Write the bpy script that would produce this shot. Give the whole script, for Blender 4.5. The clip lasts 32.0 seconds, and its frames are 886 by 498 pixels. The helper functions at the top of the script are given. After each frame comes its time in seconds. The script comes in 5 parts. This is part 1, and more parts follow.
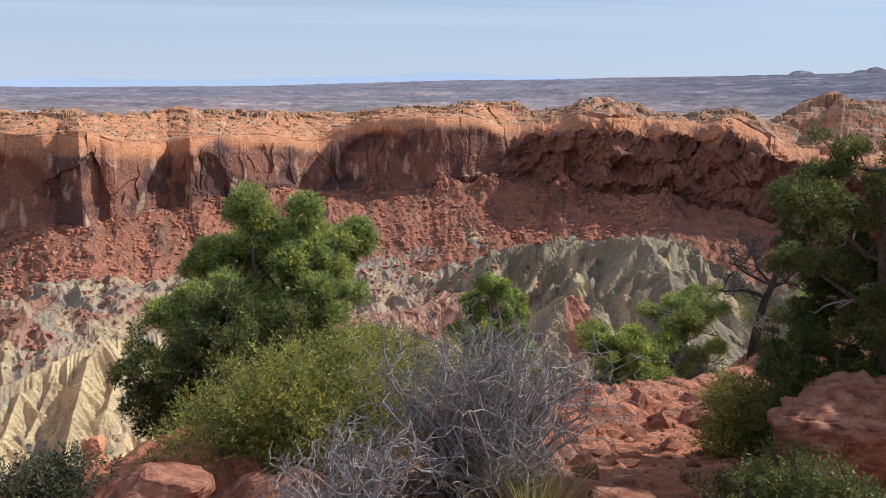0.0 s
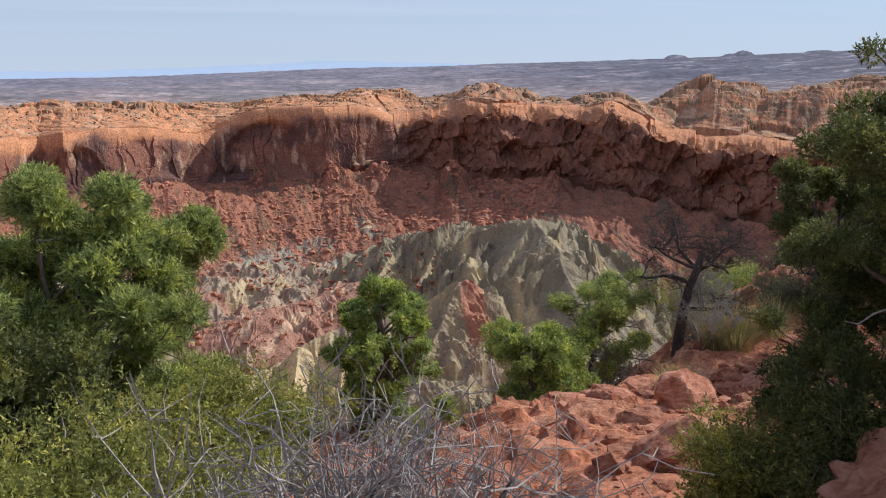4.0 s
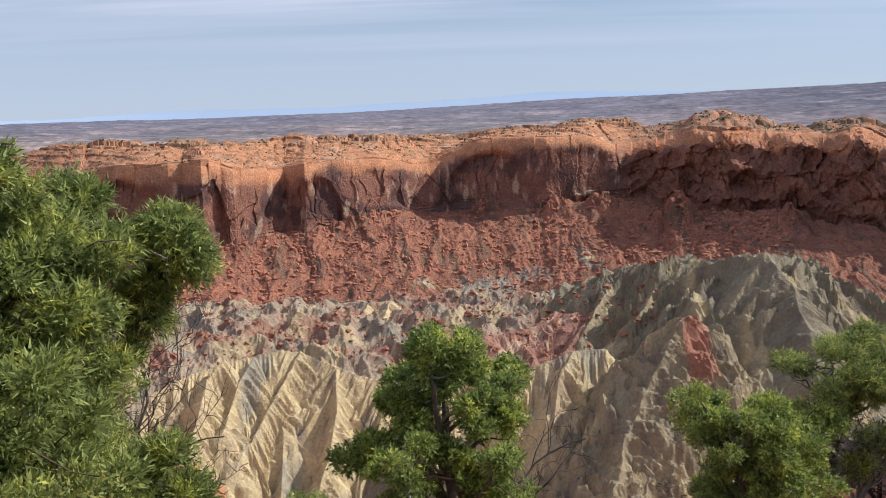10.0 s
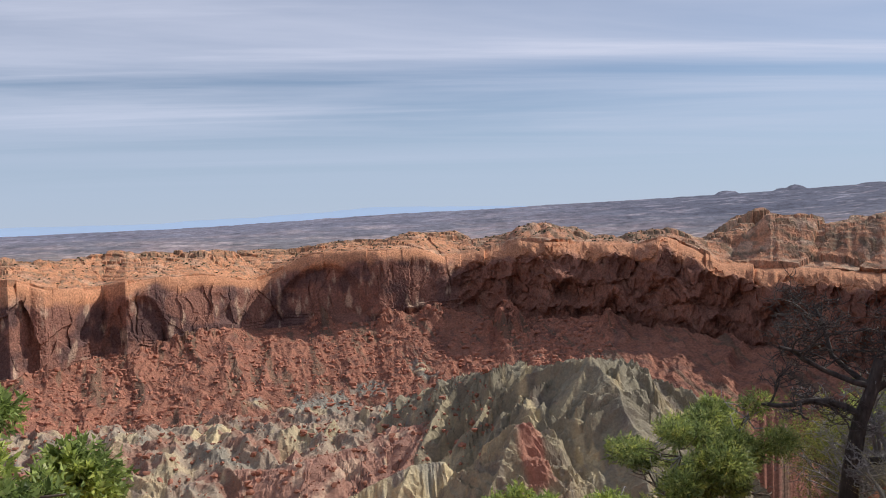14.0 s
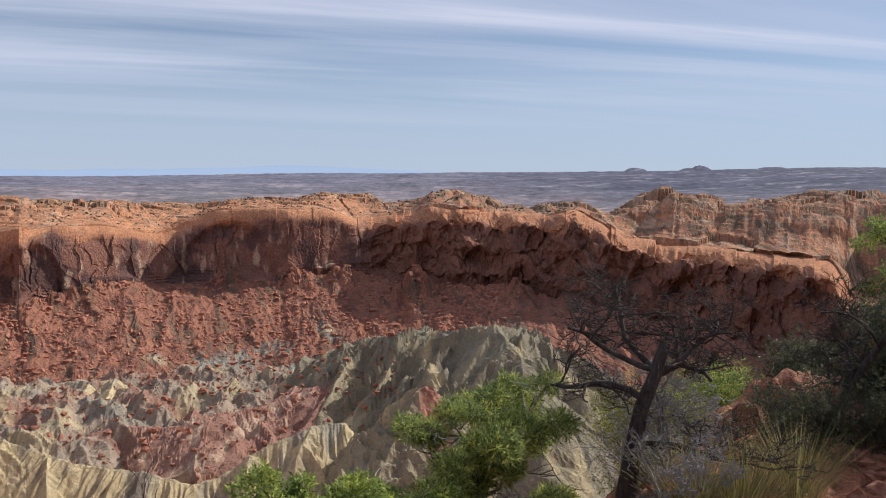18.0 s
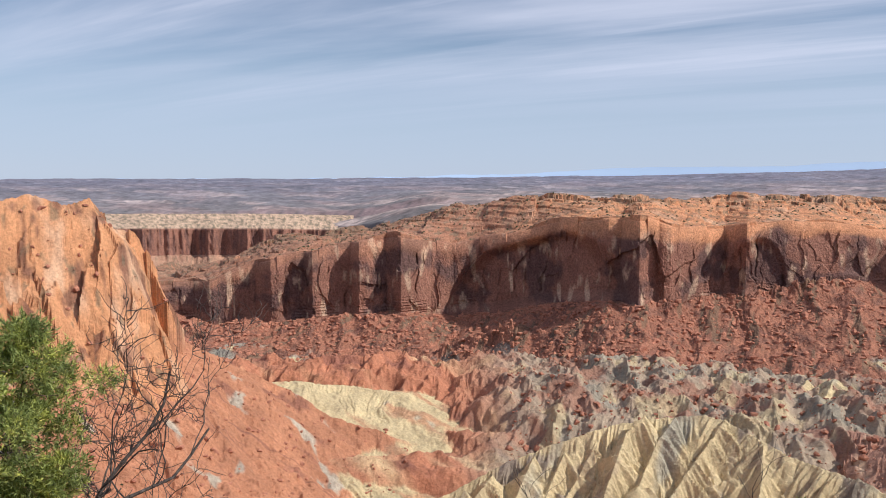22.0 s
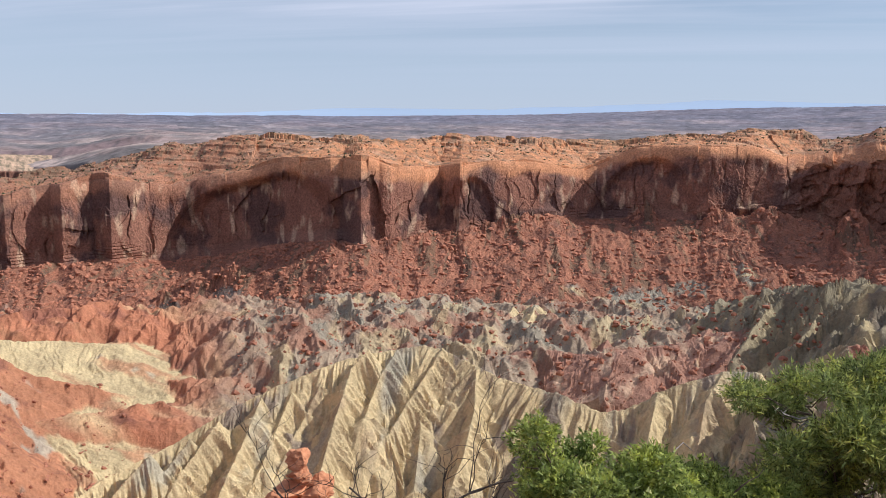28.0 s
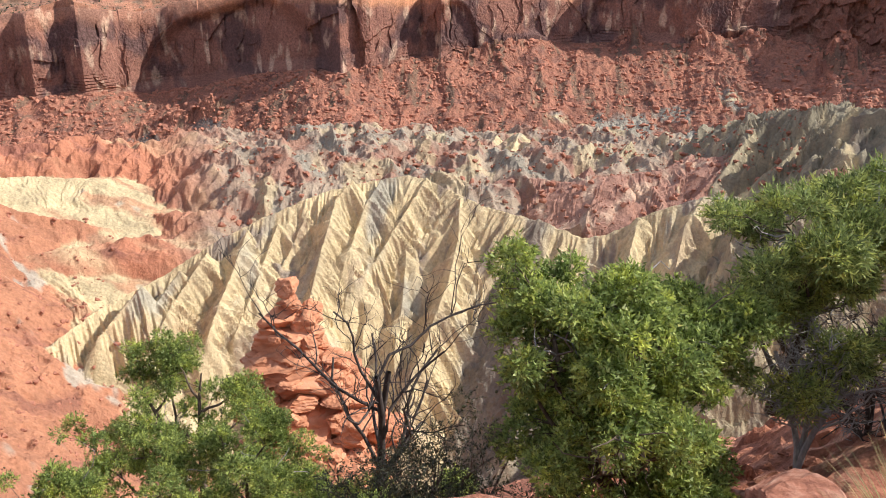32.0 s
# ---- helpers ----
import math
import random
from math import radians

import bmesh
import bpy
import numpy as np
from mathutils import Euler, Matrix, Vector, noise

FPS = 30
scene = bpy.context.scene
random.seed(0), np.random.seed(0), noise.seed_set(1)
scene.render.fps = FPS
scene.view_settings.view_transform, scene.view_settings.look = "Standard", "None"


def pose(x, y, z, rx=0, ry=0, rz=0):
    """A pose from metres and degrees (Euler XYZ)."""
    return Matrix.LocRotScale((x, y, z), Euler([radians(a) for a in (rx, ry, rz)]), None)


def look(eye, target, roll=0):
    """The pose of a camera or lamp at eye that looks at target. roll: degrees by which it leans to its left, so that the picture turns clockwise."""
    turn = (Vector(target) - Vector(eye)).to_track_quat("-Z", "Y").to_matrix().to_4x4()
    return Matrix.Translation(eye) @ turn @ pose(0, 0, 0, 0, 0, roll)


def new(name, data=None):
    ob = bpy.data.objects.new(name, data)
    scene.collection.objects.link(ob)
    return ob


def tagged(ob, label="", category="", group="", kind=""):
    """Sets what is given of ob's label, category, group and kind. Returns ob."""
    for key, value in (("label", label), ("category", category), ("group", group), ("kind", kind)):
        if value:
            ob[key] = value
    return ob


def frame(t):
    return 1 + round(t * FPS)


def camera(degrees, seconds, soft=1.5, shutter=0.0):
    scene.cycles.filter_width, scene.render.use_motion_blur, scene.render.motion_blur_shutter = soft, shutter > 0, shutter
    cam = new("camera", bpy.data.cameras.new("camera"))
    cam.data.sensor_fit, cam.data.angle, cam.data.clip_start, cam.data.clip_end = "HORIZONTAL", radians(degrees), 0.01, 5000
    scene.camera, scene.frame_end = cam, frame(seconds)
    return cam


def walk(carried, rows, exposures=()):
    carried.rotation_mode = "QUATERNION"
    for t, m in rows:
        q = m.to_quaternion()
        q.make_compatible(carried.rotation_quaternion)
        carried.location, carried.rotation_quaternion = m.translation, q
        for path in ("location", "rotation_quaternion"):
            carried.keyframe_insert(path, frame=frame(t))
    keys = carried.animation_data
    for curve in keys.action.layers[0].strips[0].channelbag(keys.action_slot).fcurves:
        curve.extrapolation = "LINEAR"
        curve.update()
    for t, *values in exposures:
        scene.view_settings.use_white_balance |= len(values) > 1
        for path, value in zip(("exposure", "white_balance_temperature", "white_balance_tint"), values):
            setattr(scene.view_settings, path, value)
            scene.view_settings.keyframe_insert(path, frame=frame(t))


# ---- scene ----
# The walk: seconds, place, heading (clockwise from +y), tilt, lean.
ROWS = [
    (0, -0.797, -4.966, 0.840, -1.108, -10.549, 1.20),
    (0.5, -0.827, -4.672, 0.770, 1.365, -9.408, 0.70),
    (1, -0.815, -4.324, 0.683, 3.910, -8.221, 0.90),
    (1.5, -0.830, -4.020, 0.642, 6.331, -8.826, 0.30),
    (2, -0.772, -3.752, 0.608, 6.379, -9.843, 0.00),
    (2.5, -0.637, -3.477, 0.530, 4.448, -11.451, 0.70),
    (4.5, -0.626, -2.215, 0.441, 6.582, -11.012, 0.30),
    (5, -0.514, -1.935, 0.461, 5.444, -9.816, 0.80),
    (5.5, -0.436, -1.648, 0.396, 9.882, -8.919, 0.30),
    (6, -0.308, -1.385, 0.386, 14.338, -8.423, -0.60),
    (6.5, -0.164, -1.102, 0.376, 16.971, -7.935, -2.00),
    (7, -0.076, -0.806, 0.256, 13.748, -8.597, -2.00),
    (7.5, 0.004, -0.583, 0.185, 6.472, -10.105, 0.00),
    (8, 0.039, -0.312, 0.103, 3.585, -10.457, 1.60),
    (8.5, 0.119, 0.011, -0.030, 1.544, -10.514, 2.20),
    (9, 0.133, 0.335, -0.130, -0.029, -10.315, 0.90),
    (9.5, 0.221, 0.625, -0.176, -3.808, -9.442, -0.60),
    (10, 0.305, 0.864, -0.232, -8.799, -9.179, -0.80),
    (10.5, 0.351, 1.116, -0.308, -10.437, -7.872, -0.70),
    (11, 0.459, 1.417, -0.391, -10.780, -4.244, -2.20),
    (11.5, 0.482, 1.734, -0.566, -3.129, -3.010, -4.50),
    (12, 0.546, 1.982, -0.692, -1.204, -2.178, -4.00),
    (12.5, 0.564, 2.378, -0.769, -1.347, 0.373, -2.30),
    (13, 0.654, 2.797, -0.935, -0.545, 2.120, -0.70),
    (13.5, 0.730, 3.126, -1.044, 0.859, 0.659, -0.00),
    (14, 0.818, 3.294, -1.059, 2.609, -1.662, -1.30),
    (14.5, 0.979, 3.469, -1.055, 5.776, -3.124, -1.60),
    (15, 1.140, 3.697, -1.070, 15.479, -4.618, -1.40),
    (15.5, 1.392, 3.751, -0.971, 25.778, -6.774, -2.30),
    (17.5, 1.926, 3.492, -0.969, 17.890, -3.985, 1.00),
    (18, 2.068, 3.625, -1.043, 8.589, -4.071, 1.70),
    (18.5, 2.207, 3.771, -1.015, -0.086, -3.525, 0.90),
    (19, 2.358, 3.886, -1.030, -7.968, -2.665, 0.40),
    (19.5, 2.391, 3.925, -1.028, -13.668, -2.666, 0.30),
    (20, 2.583, 3.949, -1.022, -19.760, -2.953, 0.10),
    (20.5, 2.826, 4.021, -1.004, -25.513, -3.096, 0.30),
    (21, 3.031, 4.141, -0.970, -30.418, -3.439, 0.30),
    (21.5, 3.158, 4.230, -0.945, -34.503, -4.272, 0.20),
    (22, 3.212, 4.206, -0.944, -38.107, -5.165, 0.10),
    (22.5, 3.263, 4.173, -0.935, -41.373, -5.797, 0.10),
    (23, 3.293, 4.152, -0.934, -44.063, -5.739, 0.20),
    (23.5, 3.312, 4.143, -0.931, -44.694, -5.799, 0.40),
    (24, 3.287, 4.156, -0.934, -43.166, -6.144, 0.50),
    (24.5, 3.235, 4.187, -0.943, -40.182, -6.546, 0.70),
    (25, 3.175, 4.229, -0.956, -36.812, -6.805, 0.90),
    (25.5, 3.131, 4.255, -0.957, -33.786, -6.893, 1.10),
    (27.5, 2.888, 4.825, -1.220, -22.549, -8.364, 1.00),
    (28, 2.824, 4.916, -1.271, -19.297, -9.001, 1.10),
    (28.5, 2.826, 4.987, -1.299, -15.742, -9.472, 1.20),
    (29, 2.832, 5.026, -1.312, -12.589, -10.139, 1.30),
    (29.5, 2.827, 5.020, -1.312, -11.993, -11.626, 1.40),
    (30, 2.826, 5.034, -1.322, -13.149, -13.794, 1.20),
    (30.5, 2.827, 5.035, -1.328, -14.174, -15.902, 0.90),
    (31, 2.832, 5.044, -1.336, -15.137, -17.464, 0.70),
    (31.5, 2.825, 5.057, -1.347, -16.170, -19.208, 0.60),
    (32, 2.826, 5.045, -1.350, -17.971, -20.515, 0.60),
]


def stance(t, x, y, z, head, tilt, lean):
    h, p = radians(head), radians(tilt)
    way = Vector((math.sin(h) * math.cos(p), math.cos(h) * math.cos(p), math.sin(p)))
    eye = Vector((x, y, z))
    return t, look(eye, eye + way * 100, lean)


cam = camera(55.41, 32.0, soft=1.0)
LIGHT = [(0, 0.0), (5, -0.03), (6, -0.08), (7, -0.17), (8, 0.0), (10, -0.08), (11, -0.05), (13, -0.24), (14.5, -0.24), (15, -0.25), (15.5, -0.4), (17.5, -0.35), (18, -0.2), (19, -0.08), (21, -0.03), (22.5, -0.12), (25.5, -0.14), (28, -0.09), (29.5, 0.05), (31, 0.3), (32, 0.38)]
walk(cam, [stance(*r) for r in ROWS], exposures=[(t, stops, 6350, 10) for t, stops in LIGHT])

# ---------------------------------------------------------------- sky and sun
SUN_AZ, SUN_EL = 67.0, 40.0
sun_way = Vector((math.sin(radians(SUN_AZ)) * math.cos(radians(SUN_EL)),
                  math.cos(radians(SUN_AZ)) * math.cos(radians(SUN_EL)), math.sin(radians(SUN_EL))))
sun_data = bpy.data.lights.new("sun", "SUN")
sun_data.energy, sun_data.angle, sun_data.color = 4.8, radians(0.53), (1.0, 0.95, 0.87)
sun = new("sun", sun_data)
sun.matrix_world = look(sun_way * 200, (0, 0, 0))

world = bpy.data.worlds.new("sky")
scene.world = world
world.use_nodes = True
wn, wl = world.node_tree.nodes, world.node_tree.links
wn.clear()


def wnode(kind, **kw):
    n = wn.new(kind)
    for k, v in kw.items():
        setattr(n, k, v)
    return n


sky = wnode("ShaderNodeTexSky")
sky.sky_type, sky.sun_disc = "NISHITA", False
sky.sun_elevation, sky.sun_rotation = radians(SUN_EL), radians(SUN_AZ)
sky.altitude, sky.air_density, sky.dust_density, sky.ozone_density = 1700, 1.0, 0.15, 2.5
geo = wnode("ShaderNodeTexCoord")
sep = wnode("ShaderNodeSeparateXYZ")
wl.new(geo.outputs["Generated"], sep.inputs[0])
lift = wnode("ShaderNodeMath", operation="MAXIMUM")
wl.new(sep.outputs["Z"], lift.inputs[0])
lift.inputs[1].default_value = 0.0
lift2 = wnode("ShaderNodeMath", operation="ADD")
wl.new(lift.outputs[0], lift2.inputs[0])
lift2.inputs[1].default_value = 0.05
dx = wnode("ShaderNodeMath", operation="DIVIDE")
dy = wnode("ShaderNodeMath", operation="DIVIDE")
wl.new(sep.outputs["X"], dx.inputs[0]), wl.new(lift2.outputs[0], dx.inputs[1])
wl.new(sep.outputs["Y"], dy.inputs[0]), wl.new(lift2.outputs[0], dy.inputs[1])
plane = wnode("ShaderNodeCombineXYZ")
wl.new(dx.outputs[0], plane.inputs[0]), wl.new(dy.outputs[0], plane.inputs[1])


def cirrus(scale, rot, stretch, low, high, detail=7.0, dist=0.6):
    m = wnode("ShaderNodeMapping")
    m.inputs["Rotation"].default_value = (0, 0, radians(rot))
    m.inputs["Scale"].default_value = (scale * stretch, scale, 1)
    wl.new(plane.outputs[0], m.inputs[0])
    n = wnode("ShaderNodeTexNoise")
    n.inputs["Scale"].default_value, n.inputs["Detail"].default_value = 1.0, detail
    n.inputs["Roughness"].default_value, n.inputs["Distortion"].default_value = 0.55, dist
    wl.new(m.outputs[0], n.inputs["Vector"])
    r = wnode("ShaderNodeMapRange", interpolation_type="SMOOTHSTEP")
    r.inputs["From Min"].default_value, r.inputs["From Max"].default_value = low, high
    wl.new(n.outputs["Fac"], r.inputs[0])
    return r.outputs[0]


veil = cirrus(0.55, 8, 0.22, 0.28, 0.70)
streak = cirrus(1.5, -5, 0.12, 0.50, 0.80, 9.0, 0.3)
both = wnode("ShaderNodeMath", operation="MULTIPLY_ADD")
wl.new(streak, both.inputs[0])
both.inputs[1].default_value = 0.6
vs = wnode("ShaderNodeMath", operation="MULTIPLY")
wl.new(veil, vs.inputs[0])
vs.inputs[1].default_value = 0.78
wl.new(vs.outputs[0], both.inputs[2])
# pale air low over the horizon
low = wnode("ShaderNodeMapRange", interpolation_type="SMOOTHSTEP")
low.inputs["From Min"].default_value, low.inputs["From Max"].default_value = 0.0, 0.16
low.inputs["To Min"].default_value, low.inputs["To Max"].default_value = 0.0, 1.0
wl.new(lift.outputs[0], low.inputs[0])
fac = wnode("ShaderNodeMath", operation="MULTIPLY", use_clamp=True)
wl.new(both.outputs[0], fac.inputs[0]), wl.new(low.outputs[0], fac.inputs[1])
mix = wnode("ShaderNodeMix", data_type="RGBA")
wl.new(fac.outputs[0], mix.inputs["Factor"])
wl.new(sky.outputs[0], mix.inputs["A"])
mix.inputs["B"].default_value = (8.7, 9.05, 10.8, 1)
air = wnode("ShaderNodeMapRange", interpolation_type="SMOOTHERSTEP")
air.inputs["From Min"].default_value, air.inputs["From Max"].default_value = 0.0, 0.22
air.inputs["To Min"].default_value, air.inputs["To Max"].default_value = 0.85, 0.0
wl.new(lift.outputs[0], air.inputs[0])
hz = wnode("ShaderNodeMix", data_type="RGBA")
wl.new(air.outputs[0], hz.inputs["Factor"])
wl.new(mix.outputs["Result"], hz.inputs["A"])
hz.inputs["B"].default_value = (5.9, 7.0, 9.0, 1)
bg = wnode("ShaderNodeBackground")
bg.inputs["Strength"].default_value = 0.09
wl.new(hz.outputs["Result"], bg.inputs["Color"])
wout = wnode("ShaderNodeOutputWorld")
wl.new(bg.outputs[0], wout.inputs[0])


# ---------------------------------------------------------------- noise in numpy
HASH = np.random.RandomState(7).permutation(512).astype(np.int64)
HASH = np.concatenate([HASH, HASH])
GRAD = np.random.RandomState(3).normal(size=(512, 3))
GRAD /= np.linalg.norm(GRAD, axis=1)[:, None]


def perlin(x, y, z=None):
    """Gradient noise, about -0.7 to 0.7."""
    x, y = np.broadcast_arrays(np.asarray(x, float), np.asarray(y, float))
    if z is None:
        xi, yi = np.floor(x).astype(np.int64), np.floor(y).astype(np.int64)
        xf, yf = x - xi, y - yi
        u, v = xf * xf * xf * (xf * (xf * 6 - 15) + 10), yf * yf * yf * (yf * (yf * 6 - 15) + 10)

        def g(i, j):
            k = HASH[(HASH[(xi + i) & 511] + yi + j) & 511]
            return GRAD[k, 0] * (xf - i) + GRAD[k, 1] * (yf - j)
        a = g(0, 0) * (1 - u) + g(1, 0) * u
        b = g(0, 1) * (1 - u) + g(1, 1) * u
        return (a * (1 - v) + b * v) * 1.2
    z = np.broadcast_to(np.asarray(z, float), x.shape)
    xi, yi, zi = (np.floor(c).astype(np.int64) for c in (x, y, z))
    xf, yf, zf = x - xi, y - yi, z - zi
    u, v, w = (c * c * (3 - 2 * c) for c in (xf, yf, zf))
    out = 0
    for k in (0, 1):
        for j in (0, 1):
            for i in (0, 1):
                h = HASH[(HASH[(HASH[(xi + i) & 511] + yi + j) & 511] + zi + k) & 511]
                d = GRAD[h, 0] * (xf - i) + GRAD[h, 1] * (yf - j) + GRAD[h, 2] * (zf - k)
                out = out + d * (u if i else 1 - u) * (v if j else 1 - v) * (w if k else 1 - w)
    return out


def fbm(x, y, octaves=4, gain=0.5, z=None):
    s, a = 0, 1.0
    for o in range(octaves):
        f = 2.03 ** o
        s = s + a * perlin(x * f + 17.3 * o, y * f - 9.1 * o, None if z is None else z * f)
        a *= gain
    return s


def ridged(x, y, octaves=4, gain=0.5):
    s, a = 0, 1.0
    for o in range(octaves):
        f = 2.03 ** o
        s = s + a * (1 - 2.2 * np.abs(perlin(x * f + 31.7 * o, y * f + 5.3 * o)))
        a *= gain
    return s


def cells(x, y, salt=0):
    """Cell noise: distance to the nearest centre and to the second, two random numbers of the cell, offset from its centre."""
    x, y = np.broadcast_arrays(np.asarray(x, float), np.asarray(y, float))
    xi, yi = np.floor(x).astype(np.int64), np.floor(y).astype(np.int64)
    d1, d2 = np.full(x.shape, 9.0), np.full(x.shape, 9.0)
    who, ox, oy = np.zeros(x.shape, np.int64), np.zeros(x.shape), np.zeros(x.shape)
    for j in (-1, 0, 1):
        for i in (-1, 0, 1):
            h = HASH[(HASH[(xi + i + salt) & 511] + yi + j) & 511]
            dx, dy = x - xi - i - 0.5 - 0.42 * GRAD[h, 0], y - yi - j - 0.5 - 0.42 * GRAD[h, 1]
            d = dx * dx + dy * dy
            near = d < d1
            d2 = np.where(near, d1, np.minimum(d2, d))
            d1 = np.where(near, d, d1)
            who, ox, oy = np.where(near, h, who), np.where(near, dx, ox), np.where(near, dy, oy)
    return np.sqrt(d1), np.sqrt(d2), HASH[who] / 511.0, HASH[who + 200] / 511.0, ox, oy


def facets(x, y, deep, tilt, salt=0):
    """Broken faces: each cell stands out by its own depth and leans its own way."""
    d1, d2, a, b, ox, oy = cells(x, y, salt)
    return deep * (a - 0.5) + tilt * (b - 0.5) * ox + 0.6 * tilt * (((a * 7) % 1.0) - 0.5) * oy


def step(a, b, x):
    t = np.clip((x - a) / (b - a), 0, 1)
    return t * t * (3 - 2 * t)


def curve(az, pairs):
    p = np.array(pairs, float)
    return np.interp(az, p[:, 0], p[:, 1])


def blocky(v, k):
    """Turns smooth noise into k flat steps a unit, with short risers."""
    q = v * k
    f = np.floor(q)
    return (f + step(0.3, 0.7, q - f)) / k


def blend(a, b, f):
    return a + (np.asarray(b) - a) * np.asarray(f)[..., None]


# ---------------------------------------------------------------- materials
def material(name):
    m = bpy.data.materials.new(name)
    m.use_nodes = True
    nt = m.node_tree
    return m, nt.nodes, nt.links, nt.nodes["Principled BSDF"]


def noise_node(n, l, vec, scale, detail=6.0, rough=0.6, dist=0.0):
    t = n.new("ShaderNodeTexNoise")
    t.inputs["Scale"].default_value, t.inputs["Detail"].default_value = scale, detail
    t.inputs["Roughness"].default_value, t.inputs["Distortion"].default_value = rough, dist
    if vec is not None:
        l.new(vec, t.inputs["Vector"])
    return t.outputs["Fac"]


def ramp(n, l, fac, stops):
    r = n.new("ShaderNodeValToRGB")
    e = r.color_ramp.elements
    while len(e) < len(stops):
        e.new(0.5)
    for k, (p, c) in enumerate(stops):
        e[k].position, e[k].color = p, (*c, 1)
    l.new(fac, r.inputs[0])
    return r.outputs[0]


def mixcol(n, l, kind, fac, a, b):
    m = n.new("ShaderNodeMix")
    m.data_type, m.blend_type = "RGBA", kind
    for sock, v in (("Factor", fac), ("A", a), ("B", b)):
        if isinstance(v, (int, float)):
            m.inputs[sock].default_value = v
        elif isinstance(v, tuple):
            m.inputs[sock].default_value = (*v, 1)
        else:
            l.new(v, m.inputs[sock])
    return m.outputs["Result"]


def earth(name, fine, coarse, bump=0.5, bump_dist=0.3, speck=0.35):
    """Rock or soil whose kind of stone comes from the attribute 'stone'; grain and stains at two sizes."""
    m, n, l, b = material(name)
    at = n.new("ShaderNodeAttribute")
    at.attribute_name = "stone"
    tc = n.new("ShaderNodeTexCoord")
    obj = tc.outputs["Object"]
    f1 = noise_node(n, l, obj, fine, 8.0, 0.7)
    f2 = noise_node(n, l, obj, coarse, 5.0, 0.6, 0.4)
    g1 = ramp(n, l, f1, [(0.30, (1 - speck,) * 3), (0.70, (1 + speck,) * 3)])
    g2 = ramp(n, l, f2, [(0.30, (0.78, 0.76, 0.76)), (0.70, (1.18, 1.16, 1.12))])
    c = mixcol(n, l, "MULTIPLY", 1.0, at.outputs["Color"], g1)
    c = mixcol(n, l, "MULTIPLY", 1.0, c, g2)
    l.new(c, b.inputs["Base Color"])
    b.inputs["Roughness"].default_value = 0.95
    b.inputs["Specular IOR Level"].default_value = 0.15
    bp = n.new("ShaderNodeBump")
    bp.inputs["Strength"].default_value, bp.inputs["Distance"].default_value = bump, bump_dist
    l.new(f1, bp.inputs["Height"])
    l.new(bp.outputs[0], b.inputs["Normal"])
    return m


MAT_CLIFF = earth("sandstone_cliff", 0.42, 0.03, 1.0, 1.5, 0.5)
MAT_FLOOR = earth("crater_rock", 0.55, 0.05, 1.0, 0.9, 0.26)
MAT_NEAR = earth("red_soil", 14.0, 1.1, 1.0, 0.05, 0.45)
MAT_PLAIN = earth("desert_plain", 0.03, 0.004, 0.3, 3.0, 0.5)

RED = np.array((0.335, 0.153, 0.102))
# faces darker, ORANGE tops brighter: desert varnish, plus sunlit contrast put into the colour
CLIFF = np.array((0.285, 0.142, 0.106))
VARNISH = np.array((0.105, 0.068, 0.068))
ORANGE = np.array((0.57, 0.275, 0.15))
PALE = np.array((0.60, 0.43, 0.31))
YELLOW = np.array((0.59, 0.48, 0.29))
GREY = np.array((0.335, 0.32, 0.265))
DARKGREY = np.array((0.20, 0.165, 0.145))
MAROON = np.array((0.22, 0.095, 0.075))
SAGE = np.array((0.17, 0.15, 0.105))


def sheet(name, X, Y, Z, stone, mat, label, category, smooth=True):
    """One grid of ground, rows by columns, with its stone colours."""
    R, C = X.shape
    me = bpy.data.meshes.new(name)
    co = np.stack([X, Y, Z], -1).reshape(-1, 3).astype(np.float32)
    i = np.arange(R * C).reshape(R, C)
    q = np.stack([i[:-1, :-1], i[:-1, 1:], i[1:, 1:], i[1:, :-1]], -1).reshape(-1, 4)
    me.vertices.add(len(co))
    me.vertices.foreach_set("co", co.ravel())
    me.loops.add(q.size)
    me.loops.foreach_set("vertex_index", q.ravel().astype(np.int32))
    me.polygons.add(len(q))
    me.polygons.foreach_set("loop_start", np.arange(0, q.size, 4, dtype=np.int32))
    me.polygons.foreach_set("use_smooth", np.full(len(q), smooth))
    me.update(calc_edges=True)
    at = me.attributes.new("stone", "FLOAT_COLOR", "POINT")
    at.data.foreach_set("color", np.concatenate([np.clip(stone.reshape(-1, 3), 0.01, 0.9), np.ones((R * C, 1))], 1).astype(np.float32).ravel())
    me.materials.append(mat)
    return tagged(new(name, me), label, category, kind="structure")

# ---------------------------------------------------------------- the far wall of the crater
# curves over azimuth in degrees (clockwise from +y): edge and foot of the cliff, their angles below the eye, and distances
EDGE_EL = [(-75, -7.0), (-60, -7.4), (-53.8, -7.2), (-49.4, -5.7), (-45, -5.0), (-41, -4.3), (-37.2, -5.2), (-33.6, -4.4),
           (-30.3, -3.4), (-26.8, -3.04), (-24.3, -3.03), (-22.4, -3.6), (-19.5, -3.6), (-16.4, -3.1), (-13.4, -3.0),
           (-9.9, -3.7), (-8.9, -3.2), (-6.2, -1.9), (-2.1, -1.6), (1.1, -1.7), (3, -2.4), (5.4, -2.0), (8, -1.2), (12.3, -1.6),
           (15, -1.7), (17.3, -1.1), (19.6, -2.0), (20.8, -3.1), (26.5, -3.2), (30.8, -3.6), (33.4, -3.6), (35, -6.2), (38, -6), (60, -5), (75, -5)]
